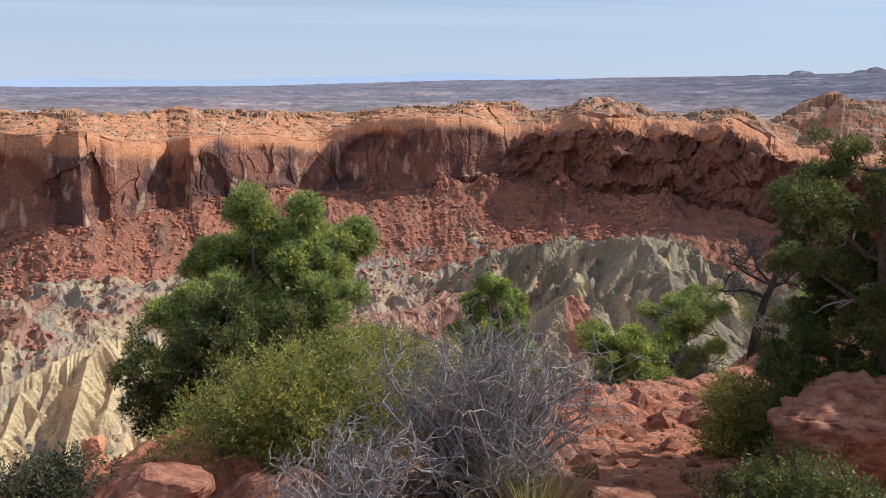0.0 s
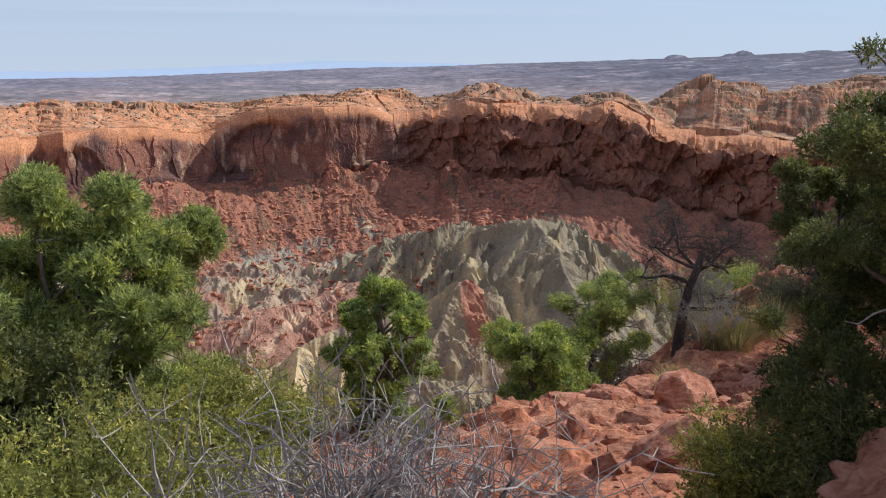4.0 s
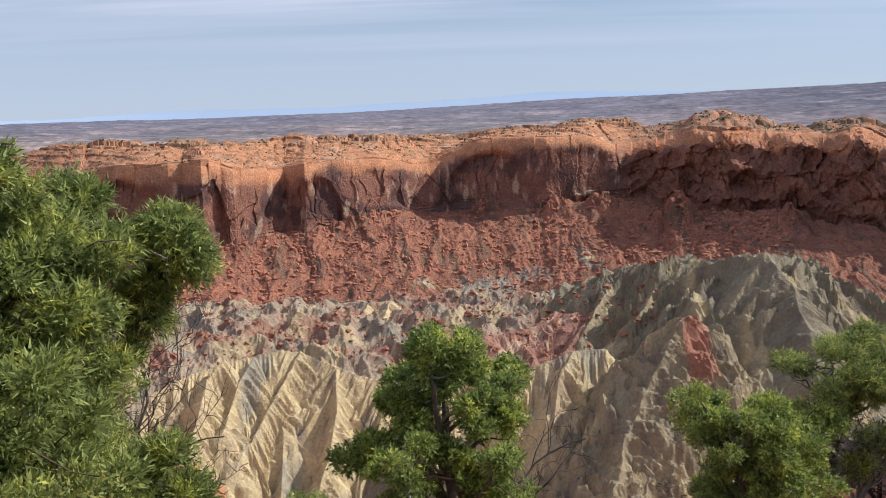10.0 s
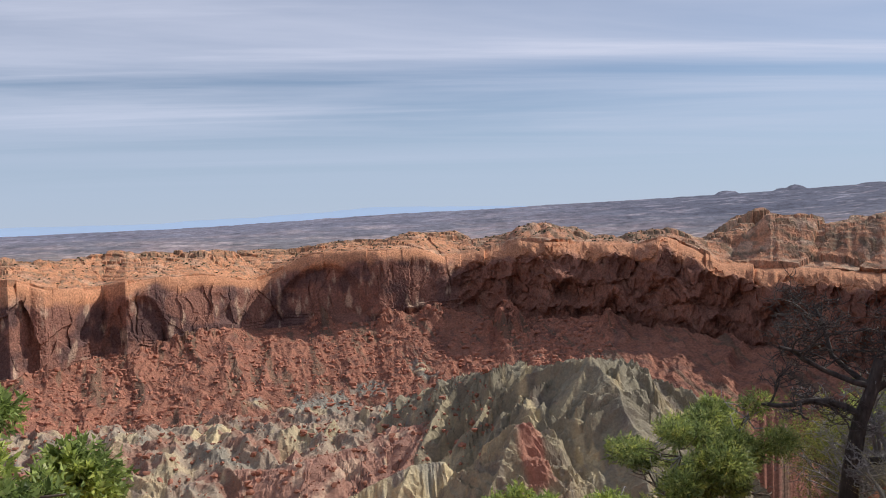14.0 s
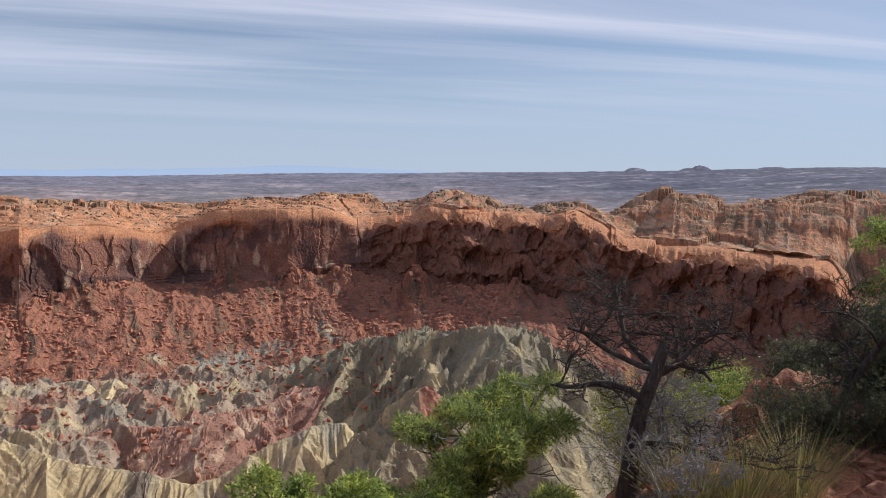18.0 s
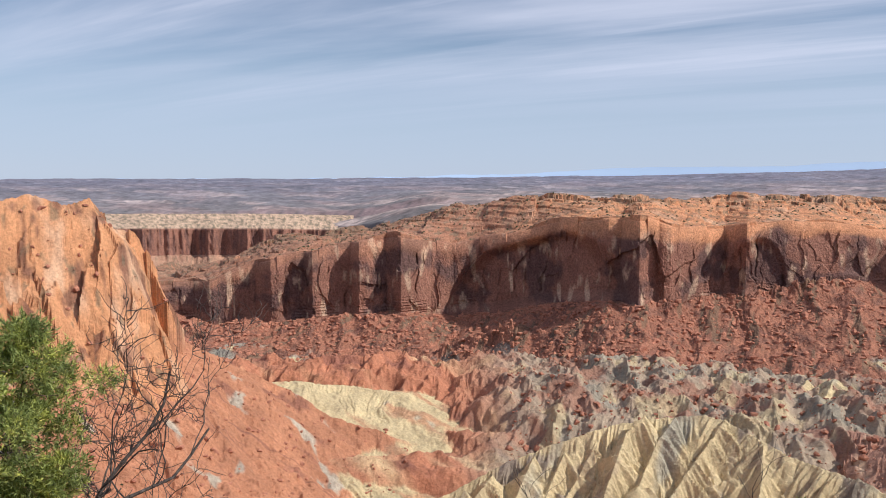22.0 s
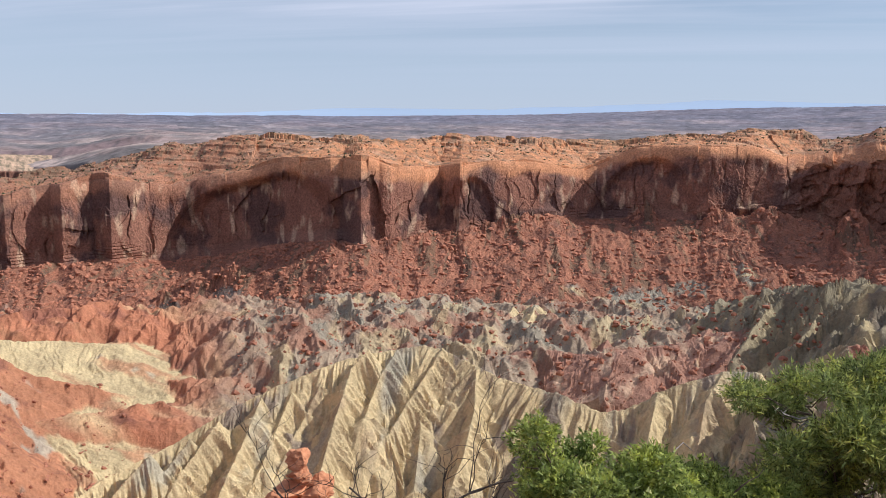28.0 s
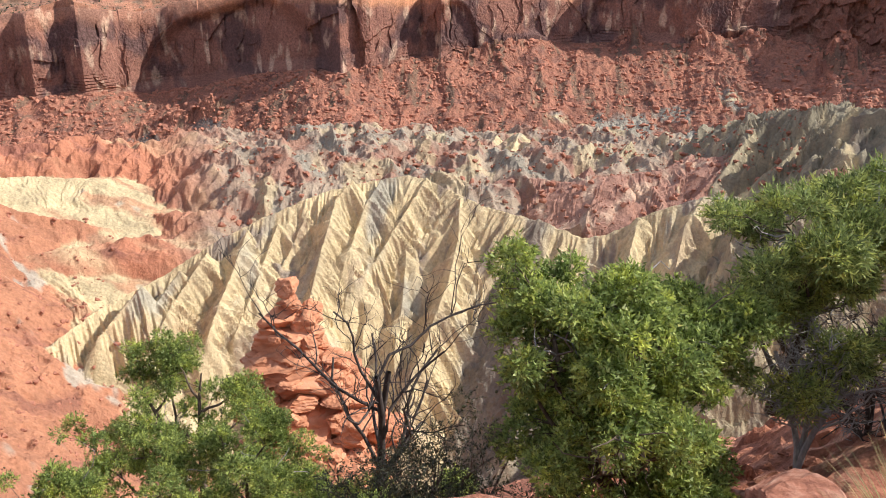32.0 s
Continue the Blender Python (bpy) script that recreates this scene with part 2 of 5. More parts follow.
FOOT_EL = [(-75, -9.6), (-58, -8.6), (-53.9, -10.0), (-49.5, -10.0), (-45, -9.6), (-41, -9.5), (-37.2, -10.1), (-34, -9.9), (-30.5, -9.0),
           (-27, -8.6), (-23.3, -8.8), (-21, -8.5), (-19.5, -8.0), (-15.6, -7.7), (-11.8, -6.7), (-9.1, -7.0), (-6, -6.6),
           (-1.9, -6.4), (1.4, -5.9), (3.2, -6.2), (8, -6.4), (14, -6.6), (22, -8.0), (30, -9.5), (36, -12), (60, -14), (75, -14)]
TOP_EL = [(-75, -6.5), (-60, -6.6), (-53, -6.3), (-49, -4.5), (-45, -4.4), (-41, -3.6), (-37, -2.3), (-33.6, -2.0), (-30.8, -1.45), (-26.8, -1.7),
          (-23, -1.8), (-19.4, -1.5), (-15.7, -1.4), (-11.9, -1.5), (-8.9, -1.4), (-5.9, -1.3), (-4, -0.85), (-1.4, -0.85),
          (0.7, -0.45), (2.9, -0.75), (6, -0.7), (7.6, -0.3), (9.6, 0.0), (11.5, -0.4), (12.7, -0.95), (14.5, -0.9), (17.3, -0.5), (19.6, -1.1),
          (21.6, -0.2), (23.6, 0.1), (27.6, -0.1), (31, 0.1), (35.5, 0.5), (42, 0.0), (60, 1.0), (75, 1.0)]
EDGE_R = [(-75, 1240), (-58, 1190), (-50, 1120), (-40, 1075), (-31, 1040), (-25, 975), (-10, 1085), (-6, 1100), (2, 1120), (5, 1130), (9, 1070), (14, 1010),
          (20, 930), (27, 850), (34, 750), (40, 660), (60, 460), (75, 400)]
DROP = [(-75, 20), (-50, 18), (-30, 16), (-8, 18), (1, 24), (4, 50), (10, 62), (16, 70), (24, 75), (36, 80), (75, 80)]
TOE_EL = [(-75, -12), (-52.5, -12.2), (-48.8, -13.4), (-45, -14.0), (-37, -15.2), (-29.5, -14.0), (-19.5, -15.2), (-11.7, -14.2), (-3.8, -14.0),
          (0, -12.5), (6, -11.3), (10, -10.8), (16, -10.8), (20, -12), (30, -14), (75, -18)]
TOE_IN = [(-75, 122), (-50, 140), (-37, 148), (-29, 166), (-20, 201), (-12, 262), (-3, 262), (3, 245), (8, 210), (14, 175), (20, 157), (30, 140), (75, 105)]

AZ = np.concatenate([np.linspace(-72, -62, 50, endpoint=False), np.linspace(-62, 38, 1850, endpoint=False), np.linspace(38, 52, 50)])
azr = np.radians(AZ)
e_r, e_el, f_el, t_el = curve(AZ, EDGE_R), curve(AZ, EDGE_EL), curve(AZ, FOOT_EL), curve(AZ, TOP_EL)
sm = lambda v, k: np.convolve(np.pad(v, k, mode="edge"), np.ones(2 * k + 1) / (2 * k + 1), "valid")
e_r, e_el, f_el, t_el = sm(e_r, 14), sm(e_el, 6), sm(f_el, 6), sm(t_el, 6)
along = np.cumsum(e_r * np.gradient(azr)) - 1100.0      # metres along the wall
# buttresses and alcoves: big bays, blocky faces, thin cracks
rough = step(1.0, 7.0, AZ)
# long faces turned to the sun step back, short shaded ones come forward again
BAYS = [(-72, 0), (-58, 20), (-54.3, 40), (-53.4, 14), (-50.5, 46), (-49.4, 14), (-47.4, 30), (-46.9, 12), (-44.2, 40), (-43.6, 16), (-41.6, 40), (-40.6, 24), (-38.4, 70),
        (-36.0, 88), (-31, 66), (-28.2, 40), (-26.6, 34), (-25.8, 44), (-24.7, 2), (-23.4, 16), (-22.7, 8), (-20.0, 44), (-19.2, 58), (-18.1, 16), (-14.5, 34), (-11.6, 56), (-9.6, 84),
        (-8.8, 86), (-6.4, 56), (-3.2, 18), (-1.8, 2), (0.4, 20), (2.6, 52), (4.0, 82), (6.2, 66), (8.6, 24), (10.2, 4), (11.4, 26), (12.7, 60), (15, 44), (17.8, 6), (19.6, 22), (21.4, 40), (24, 20), (27, 10), (31, 0), (34, 18), (52, 0)]
bays = curve(AZ + 0.35 * fbm(along / 40.0, 1.7, 3), BAYS) - 20 + 5 * fbm(along / 60.0, 0.3, 4)
rows_top, rows_face, rows_talus = 78, 84, 116
drop = curve(AZ, DROP)
f_r = e_r - drop
z_edge = e_r * np.tan(np.radians(e_el))
z_foot = f_r * np.tan(np.radians(f_el))
to_r = np.maximum(f_r - curve(AZ, TOE_IN), 0.5 * e_r)
z_toe = to_r * np.tan(np.radians(curve(AZ, TOE_EL)))
Rr, Zz, Cc = [], [], []
# slickrock back from the edge, far side first
for k in range(rows_top):
    u = 1 - k / rows_top               # 1 far .. 0 edge
    back = 420 * u ** 1.5
    r = e_r + back + bays * (1 - u * u) ** 2 - rough * 26 * (ridged(along / 62.0, z_edge / 60.0, 4) - 0.9) * (1 - u * u) ** 5
    ztop = (e_r + 150) * np.tan(np.radians(t_el))
    crown = step(0, 150, back)
    z = z_edge + (ztop - z_edge) * crown - 0.05 * np.maximum(back - 190, 0)
    ax = along * r / e_r
    wa, wr = along + 9 * fbm(along / 40, r / 60, 2), r + 12 * fbm(along / 50 + 5, r / 60, 2)
    d1, d2, ra, rb, ox, oy = cells(wa / 62.0, wr / 95.0, 3)
    hump = (6 + 15 * ra) * np.sqrt(np.clip(1 - (d1 / 0.8) ** 2, 0, 1))
    d1, d2, rc, rb, ox, oy = cells(wa / 21.0, wr / 40.0, 9)
    hump = hump + (1.5 + 6.5 * rc ** 2) * np.sqrt(np.clip(1 - (d1 / 0.75) ** 2, 0, 1)) + facets(wa / 9.0, wr / 18.0, 1.1, 1.4, 5) - 8
    z = z - (6 + 3 * rough) * crown + hump * (0.30 + 0.70 * crown) * (1 + 0.3 * rough) - 4 * crown
    tilt = z / 4.2 + 0.9 * fbm(ax / 60, r / 60, 2) + ax / 95.0
    z = z + 4.2 * 0.62 * (blocky(tilt, 1) - tilt) * (0.4 + 0.6 * crown) * (1 - 0.25 * rough)
    r = r + 6 * np.sin(z / 1.4 + 2 * fbm(ax / 50, r / 50, 2)) * (0.2 + crown) * 0.4 * (1 - rough)
    col = blend(np.broadcast_to(ORANGE, (len(AZ), 3)), PALE, step(0.05, 0.5, fbm(ax / 50, r / 30, 3)) * 0.45)
    col = blend(col, CLIFF * 1.05, 0.6 * (1 - step(-36, -28, AZ)))
    beds = np.sin(z / 0.9 + 5 * fbm(ax / 70, r / 70, 3))
    col = blend(col, CLIFF * 0.8, step(0.3, 0.9, beds) * 0.5 * step(-0.2, 0.3, fbm(ax / 25, r / 25, 2)))
    # right-hand tops browned in colour for the shadow on them
    col = blend(col, CLIFF * 0.95, rough * 0.3)
    col = blend(col, PALE, rough * 0.6 * step(0.12, 0.3, fbm(ax / 26 + 6, r / 50, 4)))
    col = blend(col, SAGE * 0.6, rough * 0.6 * step(0.06, 0.26, fbm(ax / 20, r / 55 + 3, 4)))
    scrub = step(0.16, 0.36, fbm(ax / 7.0, r / 12.0, 3) + 0.30 * step(60, 200, back) + 0.05)
    col = blend(col, SAGE, scrub * 0.6)
    Rr.append(r), Zz.append(z), Cc.append(col)
ARCHES = [(-31.6, 6.4, 0.97, 20), (-17.4, 2.1, 0.82, 8), (-5.8, 3.6, 0.88, 12), (6.3, 2.6, 0.75, 10)]
notch = 5 * facets(along / 26.0, 5.5, 1.0, 0.8) + 0.4 * fbm(along / 7.0, 2.2, 3)
for k in range(rows_face):
    u = k / (rows_face - 1)
    zb = z_edge + notch * (1 - step(0.0, 0.5, u)) + (z_foot - z_edge) * u
    cut = (1 - step(0.88, 1.0, u)) * step(0.07, 0.28, u)
    brow = np.sqrt(1 - (1 - min(u / 0.20, 1.0)) ** 2)
    wob = along + 6 * fbm(along / 36, zb / 30, 3)
    zw = zb + 5 * fbm(along / 24 + 4, zb / 24, 3)
    slabs = facets(wob / 52.0, zw / 120.0, 8, 10, 1) + facets(wob / 19.0, zw / 60.0, 3.2, 4.0, 2) + facets(wob / 7.5, zw / 20.0, 1.1, 1.4, 4) + 0.7 * fbm(wob / 3.0, zb / 4.0, 2)
    crack = 4 * np.exp(-(perlin(wob / 30.0, zb / 300.0 + 4) / 0.035) ** 2) * step(0, 0.25, fbm(wob / 60, zb / 40 + 8, 2))
    face = bays * (1 - 0.2 * u) + (slabs + crack) * cut
    arch = 0
    for a, w, h, deep in ARCHES:
        d2 = ((AZ - a + 0.3 * fbm(along / 60, a, 2)) / w) ** 2 + ((u - 0.97) / h) ** 2
        arch = arch + deep * (1 - step(0.62, 1.0, d2))
    rug = rough * (26 * (ridged(along / 62.0 + u * 0.5, zb / 60.0, 4) - 0.9) + step(0.02, 0.25, u) * facets(wob / 24, zw / 17, 13, 12, 6) + facets(wob / 8, zw / 6, 4, 4, 7) + 2 * fbm(wob / 5, zb / 5, 3))
    r = e_r - drop * (0.62 * brow + 0.38 * u) + face * (1 - 0.4 * rough) + arch * cut * (1 - 0.6 * rough) - rug * (1 - 0.6 * step(0.85, 1, u))
    z = zb + rough * 10 * fbm(along / 30, u * 6, 4) * step(0, 0.2, u)
    r = r + (zb / 3.7 + 0.8 * fbm(along / 50, 1.1, 3)) % 1.0 * 2.0 * step(0.80, 0.90, u + 0.1 * fbm(along / 40, 3.3, 3)) * step(0, 0.2, fbm(along / 60, 8.8, 2))
    streaks = step(0.02, 0.36, 0.26 * fbm(along / 8.0, zb / 120.0, 3) + 1.0 * fbm(along / 52.0, zb / 46.0, 4) + 0.06)
    col = blend(np.broadcast_to(CLIFF, (len(AZ), 3)), VARNISH, streaks * 0.75 * (1 - 0.35 * rough))
    col = blend(col, PALE, step(0.22, 0.5, fbm(along / 13.0, zb / 40.0 + 9, 4)) * 0.65 * (1 - 0.7 * rough))
    col = blend(col, PALE * 1.05, step(0.40, 0.46, fbm(along / 5.0 + 30, zb / 90.0, 2)) * 0.7 * step(0.1, 0.3, fbm(along / 30, zb / 50 + 2, 2)) * (1 - rough))
    col = blend(col, ORANGE, (1 - step(0.08, 0.26, u + 0.16 * fbm(along / 30, u * 4, 3))) * (0.25 + 0.65 * step(-36, -28, AZ)))
    col = blend(col, RED * 0.8, rough * 0.6 * step(0.1, 0.4, u))
    Rr.append(r), Zz.append(z), Cc.append(col)
foot_r, foot_z = Rr[-1], Zz[-1]
# rocky ribs in the talus: azimuth, share of the way down, widths, height; and patches of other stone: azimuth, angle below the eye, widths
OUTCROPS = [(6.8, 0.34, 1.3, 0.12, 15), (-5.6, 0.03, 0.8, 0.05, 10), (-1.0, 0.05, 0.9, 0.06, 9), (2.4, 0.14, 1.2, 0.10, 8), (13.6, 0.3, 0.8, 0.1, 8), (-33.8, 0.44, 2.0, 0.07, 9), (-37.4, 0.6, 1.4, 0.07, 8), (-15, 0.05, 3.0, 0.05, 7), (-22, 0.06, 2.0, 0.05, 6)]
PATCHES = [(-13.2, -13.8, 1.3, 1.5, YELLOW * 1.06), (-10.6, -14.2, 0.7, 1.0, GREY * 1.1), (-8.8, -14.3, 0.8, 1.1, PALE), (-5.6, -12.0, 2.6, 1.1, GREY * 0.8), (-2.6, -10.9, 1.6, 0.6, GREY * 0.7), (-16.5, -13.6, 0.5, 1.4, PALE),
           (-27.2, -13.2, 2.0, 1.0, GREY * 0.95), (-32.6, -13.9, 3.6, 1.0, GREY), (-37.4, -12.9, 1.6, 0.7, DARKGREY * 0.9), (-33.6, -11.9, 1.2, 0.5, DARKGREY * 0.9), (-21.0, -14.2, 2.2, 0.8, PALE * 0.9)]
for k in range(1, rows_talus):
    u = k / (rows_talus - 1)
    start = foot_r + (f_r + 12 - foot_r) * step(0.0, 0.3, u)
    r = start + (to_r - start) * u
    z = foot_z + (z_toe - foot_z) * (u ** 0.86)
    ax = along * r / e_r
    gul = ridged(along / 42.0 + 0.6 * fbm(ax / 60, r / 60, 2), r / 420.0, 3)
    z = z + (7.0 * gul + 1.2 * ridged(along / 15.0 + 0.5 * fbm(ax / 40, r / 60, 2), r / 300.0, 2)) * step(0, 0.15, u) * (1 - 0.4 * u) + 1.4 * fbm(ax / 9.0, r / 15.0, 4)
    for salt, w, h in ((1, 11.0, 0.8), (2, 5.0, 0.9)):
        d1, d2, ra, rb, ox, oy = cells(ax / w, r / (w * 1.5), salt)
        z = z + h * ra ** 2 * np.clip(1 - (d1 / 0.7) ** 2, 0, 1) ** 0.5 + 0.5 * h * (rb - 0.5) * ox
    for a, v, da, dv, h in OUTCROPS:
        lump = np.exp(-((AZ - a) / da) ** 2 - ((u - v) / dv) ** 2)
        z = z + h * lump * (0.6 + 1.1 * ridged(ax / 16, r / 20, 3)) + lump * facets(ax / 7, r / 9, 9, 5, 8)
    col = blend(np.broadcast_to(RED, (len(AZ), 3)), CLIFF * 0.8, step(-0.1, 0.5, fbm(ax / 18, r / 18, 4)))
    col = blend(col, MAROON * 0.8, step(0.25, 0.5, fbm(ax / 30.0, r / 80.0, 3)) * 0.6)
    col = blend(col, SAGE * 0.75, step(0.16, 0.3, fbm(ax / 13.0 + 9, r / 110.0, 4)) * 0.55)
    low = step(0.84, 1.0, u + 0.40 * fbm(ax / 46, r / 70, 3)) * (1 - step(8, 18, AZ))
    tone = blend(np.broadcast_to(GREY, (len(AZ), 3)), DARKGREY, step(-0.1, 0.35, fbm(ax / 12, r / 30, 4)))
    tone = blend(tone, YELLOW, step(0.12, 0.35, fbm(ax / 24, r / 26 + 7, 3)) * 0.9)
    col = blend(col, tone, low)
    el_here = np.degrees(np.arctan2(z, r))
    for a, e, da, de, tint in PATCHES:
        d = np.hypot((AZ - a) / da, (el_here - e) / de) + 0.55 * fbm(ax / 14, r / 30 + e, 4)
        col = blend(col, tint, (1 - step(0.65, 0.95, d)) * 0.9)
    Rr.append(r), Zz.append(z), Cc.append(col)
r0, z0 = Rr[-1], Zz[-1]
for k in range(1, 11):
    Rr.append(r0 - 17 * k), Zz.append(z0 - 6.0 * k), Cc.append(Cc[-1])
Rr, Zz = np.array(Rr), np.array(Zz)
sheet("crater_wall", Rr * np.sin(azr), Rr * np.cos(azr), Zz, np.array(Cc), MAT_CLIFF,
      "red sandstone cliff wall with varnish streaks above a boulder talus", "cliff", False)

# ---------------------------------------------------------------- plain to the horizon, and far mesas
PLAIN_EL = [(-75, -0.5), (-45, -0.46), (-27, -0.25), (-14, 0.05), (0, 0.72), (12, 1.12), (21, 1.38), (33, 1.92), (41, 2.02), (75, 2.0)]
paz = np.concatenate([np.linspace(-180, -80, 60, endpoint=False), np.linspace(-80, 80, 640, endpoint=False), np.linspace(80, 180, 61)])
front = (paz > -80) & (paz < 80)
pr = np.concatenate([np.linspace(60, 1000, 10), np.linspace(1080, 4850, 140)])
PA, PR = np.meshgrid(np.radians(paz), pr)
el = curve(paz, PLAIN_EL)
zfar = 4850 * np.tan(np.radians(el))
PX, PY = PR * np.sin(PA), PR * np.cos(PA)
lift_far = step(1700, 4850, PR)
PZ = -62 + (zfar[None, :] + 62) * lift_far
mesa = fbm(PX / 900, PY / 500, 4)
PZ = PZ + 14 * np.floor((mesa + 0.6) * 4) / 4 * step(1500, 2200, PR) * (1 - 0.6 * step(4000, 4800, PR)) + 5 * fbm(PX / 120, PY / 120, 4)
canyon = np.maximum(0, 1 - np.abs(PR - 1900 - 260 * fbm(PX / 700, PY / 700, 2)) / 160)
PZ = PZ - 42 * (1 - step(-46, -38, paz))[None, :] * (1 - step(1900, 3300, PR))
PZ = PZ - 12 * step(0.2, 0.6, canyon) * step(-75, -62, paz)[None, :] * (1 - step(-40, -34, paz))[None, :]
PZ = PZ - 420 * (1 - step(0, 200, PR - curve(paz, [(-47, 1570), (-42, 1200)])[None, :])) * step(-84, -72, paz)[None, :] * (1 - step(70, 84, paz))[None, :]
PZ = np.where((~front)[None, :] & (PR < 1500), np.minimum(0.01 * PR, 6) - 7 + 6 * fbm(PX / 150, PY / 150, 3) * step(60, 300, PR), PZ)
for a, w, h in ((21.2, 0.7, 20), (25.3, 0.55, 30), (24.5, 0.5, 14), (38.4, 1.3, 30), (29.6, 0.8, 12)):
    PZ = PZ + h * np.sqrt(np.clip(1 - ((paz - a) / w) ** 2, 0, 1))[None, :] * step(4300, 4450, PR) * (0.75 + 0.5 * fbm(PX / 30, PY / 90, 3))
col = blend(np.broadcast_to(np.array((0.19, 0.165, 0.135)), PX.shape + (3,)), np.array((0.36, 0.25, 0.20)), step(-0.05, 0.3, fbm(PX / 420, PY / 200, 5)))
col = blend(col, np.array((0.56, 0.43, 0.36)), step(0.16, 0.28, fbm(PX / 260 + 40, PY / 110, 5)) * 0.95)
col = blend(col, SAGE * 0.8, step(0.1, 0.3, fbm(PX / 40, PY / 30, 3)) * 0.5)
col = blend(col, np.array((0.27, 0.16, 0.13)), step(0.02, 0.3, canyon) * step(-75, -62, paz)[None, :] * (1 - step(-40, -34, paz))[None, :] * 0.8)
speck = step(0.12, 0.30, fbm(PX / 22, PY / 16, 3))
col = blend(col, SAGE * 0.45, speck * 0.6 * (1 - step(1800, 3600, PR)))
# distance haze painted into the plain's colour, thicker farther out
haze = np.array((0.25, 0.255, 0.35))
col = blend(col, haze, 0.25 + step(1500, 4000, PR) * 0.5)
# far rising mesa tinted a dark distance blue as well
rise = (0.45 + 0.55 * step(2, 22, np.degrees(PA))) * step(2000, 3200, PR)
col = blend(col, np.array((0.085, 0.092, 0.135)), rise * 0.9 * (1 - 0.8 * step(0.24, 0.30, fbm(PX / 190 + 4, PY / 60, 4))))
sheet("plateau", PX, PY, PZ, col, MAT_PLAIN, "broad desert plateau with pale rock, grey-green scrub and painted-in haze", "plateau")

# far canyon rim seen through the notch
naz = np.linspace(-68, -44, 420)
nr = 1560 + 60 * fbm(naz / 3.0, 0.5, 4) + 16 * np.abs(perlin(naz * 2.2, 0.2))
nel = curve(naz, [(-68, -3.5), (-56, -3.7), (-50, -3.8), (-46, -3.9), (-44, -4.0)])
nR, nZ, nC = [], [], []
zt = nr * np.tan(np.radians(nel))
for k in range(70):
    if k < 12:
        r, z = nr + 30 * (12 - k), zt + 0.03 * 30 * (12 - k)
        c = blend(np.broadcast_to(PALE, (420, 3)), SAGE, step(-0.1, 0.3, fbm(naz * 4, r / 40, 3)) * 0.8)
    elif k < 34:
        u = (k - 12) / 21
        r, z = nr - 8 * u + 8 * np.abs(perlin(naz * 5, u * 2)), zt - 46 * u
        c = blend(np.broadcast_to(CLIFF, (420, 3)), VARNISH, step(-0.1, 0.4, fbm(naz * 5, u, 3)) * 0.6)
    else:
        u = (k - 34) / 35
        r, z = nr - 8 - 330 * u, zt - 46 - 62 * u ** 0.8 + 3 * fbm(naz * 6, u * 12, 3)
        c = blend(np.broadcast_to(blend(RED, PALE, 0.35), (420, 3)), SAGE, step(0.0, 0.4, fbm(naz * 6, u * 9, 3)) * 0.5)
    nR.append(r), nZ.append(z), nC.append(c)
nR, nZ = np.array(nR), np.array(nZ)
na = np.radians(naz)
sheet("far_canyon_rim", nR * np.sin(na), nR * np.cos(na), nZ, np.array(nC), MAT_CLIFF, "distant red canyon rim with a sandstone cliff band", "cliff")

# hazy mountains behind everything; the blue haze is put in as colour and emission
mm, n, l, b = material("far_haze_glow")
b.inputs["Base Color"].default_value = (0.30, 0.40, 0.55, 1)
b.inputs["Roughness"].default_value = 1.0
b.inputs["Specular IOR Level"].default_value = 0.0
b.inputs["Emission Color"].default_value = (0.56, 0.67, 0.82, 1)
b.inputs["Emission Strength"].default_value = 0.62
maz = np.linspace(-75, 75, 700)
mel = curve(maz, [(-75, -0.5), (-45, -0.4), (-34, -0.1), (-25, 0.36), (-16, 0.42), (-12, 0.7), (-6, 0.95), (-1, 1.25), (5, 1.2), (9, 1.1), (20, 1.2), (75, 1.2)])
mel = mel + 0.10 * fbm(maz / 3.0, 0.4, 4)
mz = 4940 * np.tan(np.radians(mel))
mR = np.array([np.full(700, 4940.0)] * 2)
ma = np.radians(maz)
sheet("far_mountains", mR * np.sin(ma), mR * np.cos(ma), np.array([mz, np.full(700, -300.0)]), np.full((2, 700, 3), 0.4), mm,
      "mountain range far on the horizon, painted pale with haze", "mountains")
tagged(bpy.data.objects["far_mountains"], kind="structure")

# ---------------------------------------------------------------- near slope, crater floor, fins and the grey peak
RIM = [(-40, -45), (-14, -14), (-5, -4), (-2.5, 2), (-0.5, 5.4), (1.2, 7.25), (2.6, 8.05), (3.9, 9.2), (7, 13.3), (14, 18), (30, 30), (90, 75)]


def past_rim(x, y):
    """Metres beyond the rim line, positive over the crater."""
    best = np.full(np.shape(x), 1e9)
    sign = np.ones(np.shape(x))
    for (ax, ay), (bx, by) in zip(RIM[:-1], RIM[1:]):
        ux, uy = bx - ax, by - ay
        ln = math.hypot(ux, uy)
        t = np.clip(((x - ax) * ux + (y - ay) * uy) / ln ** 2, 0, 1)
        d = np.hypot(x - ax - t * ux, y - ay - t * uy)
        s = np.where(ux * (y - ay) - uy * (x - ax) > 0, 1.0, -1.0)
        sign = np.where(d < best, s, sign)
        best = np.minimum(best, d)
    return best * sign


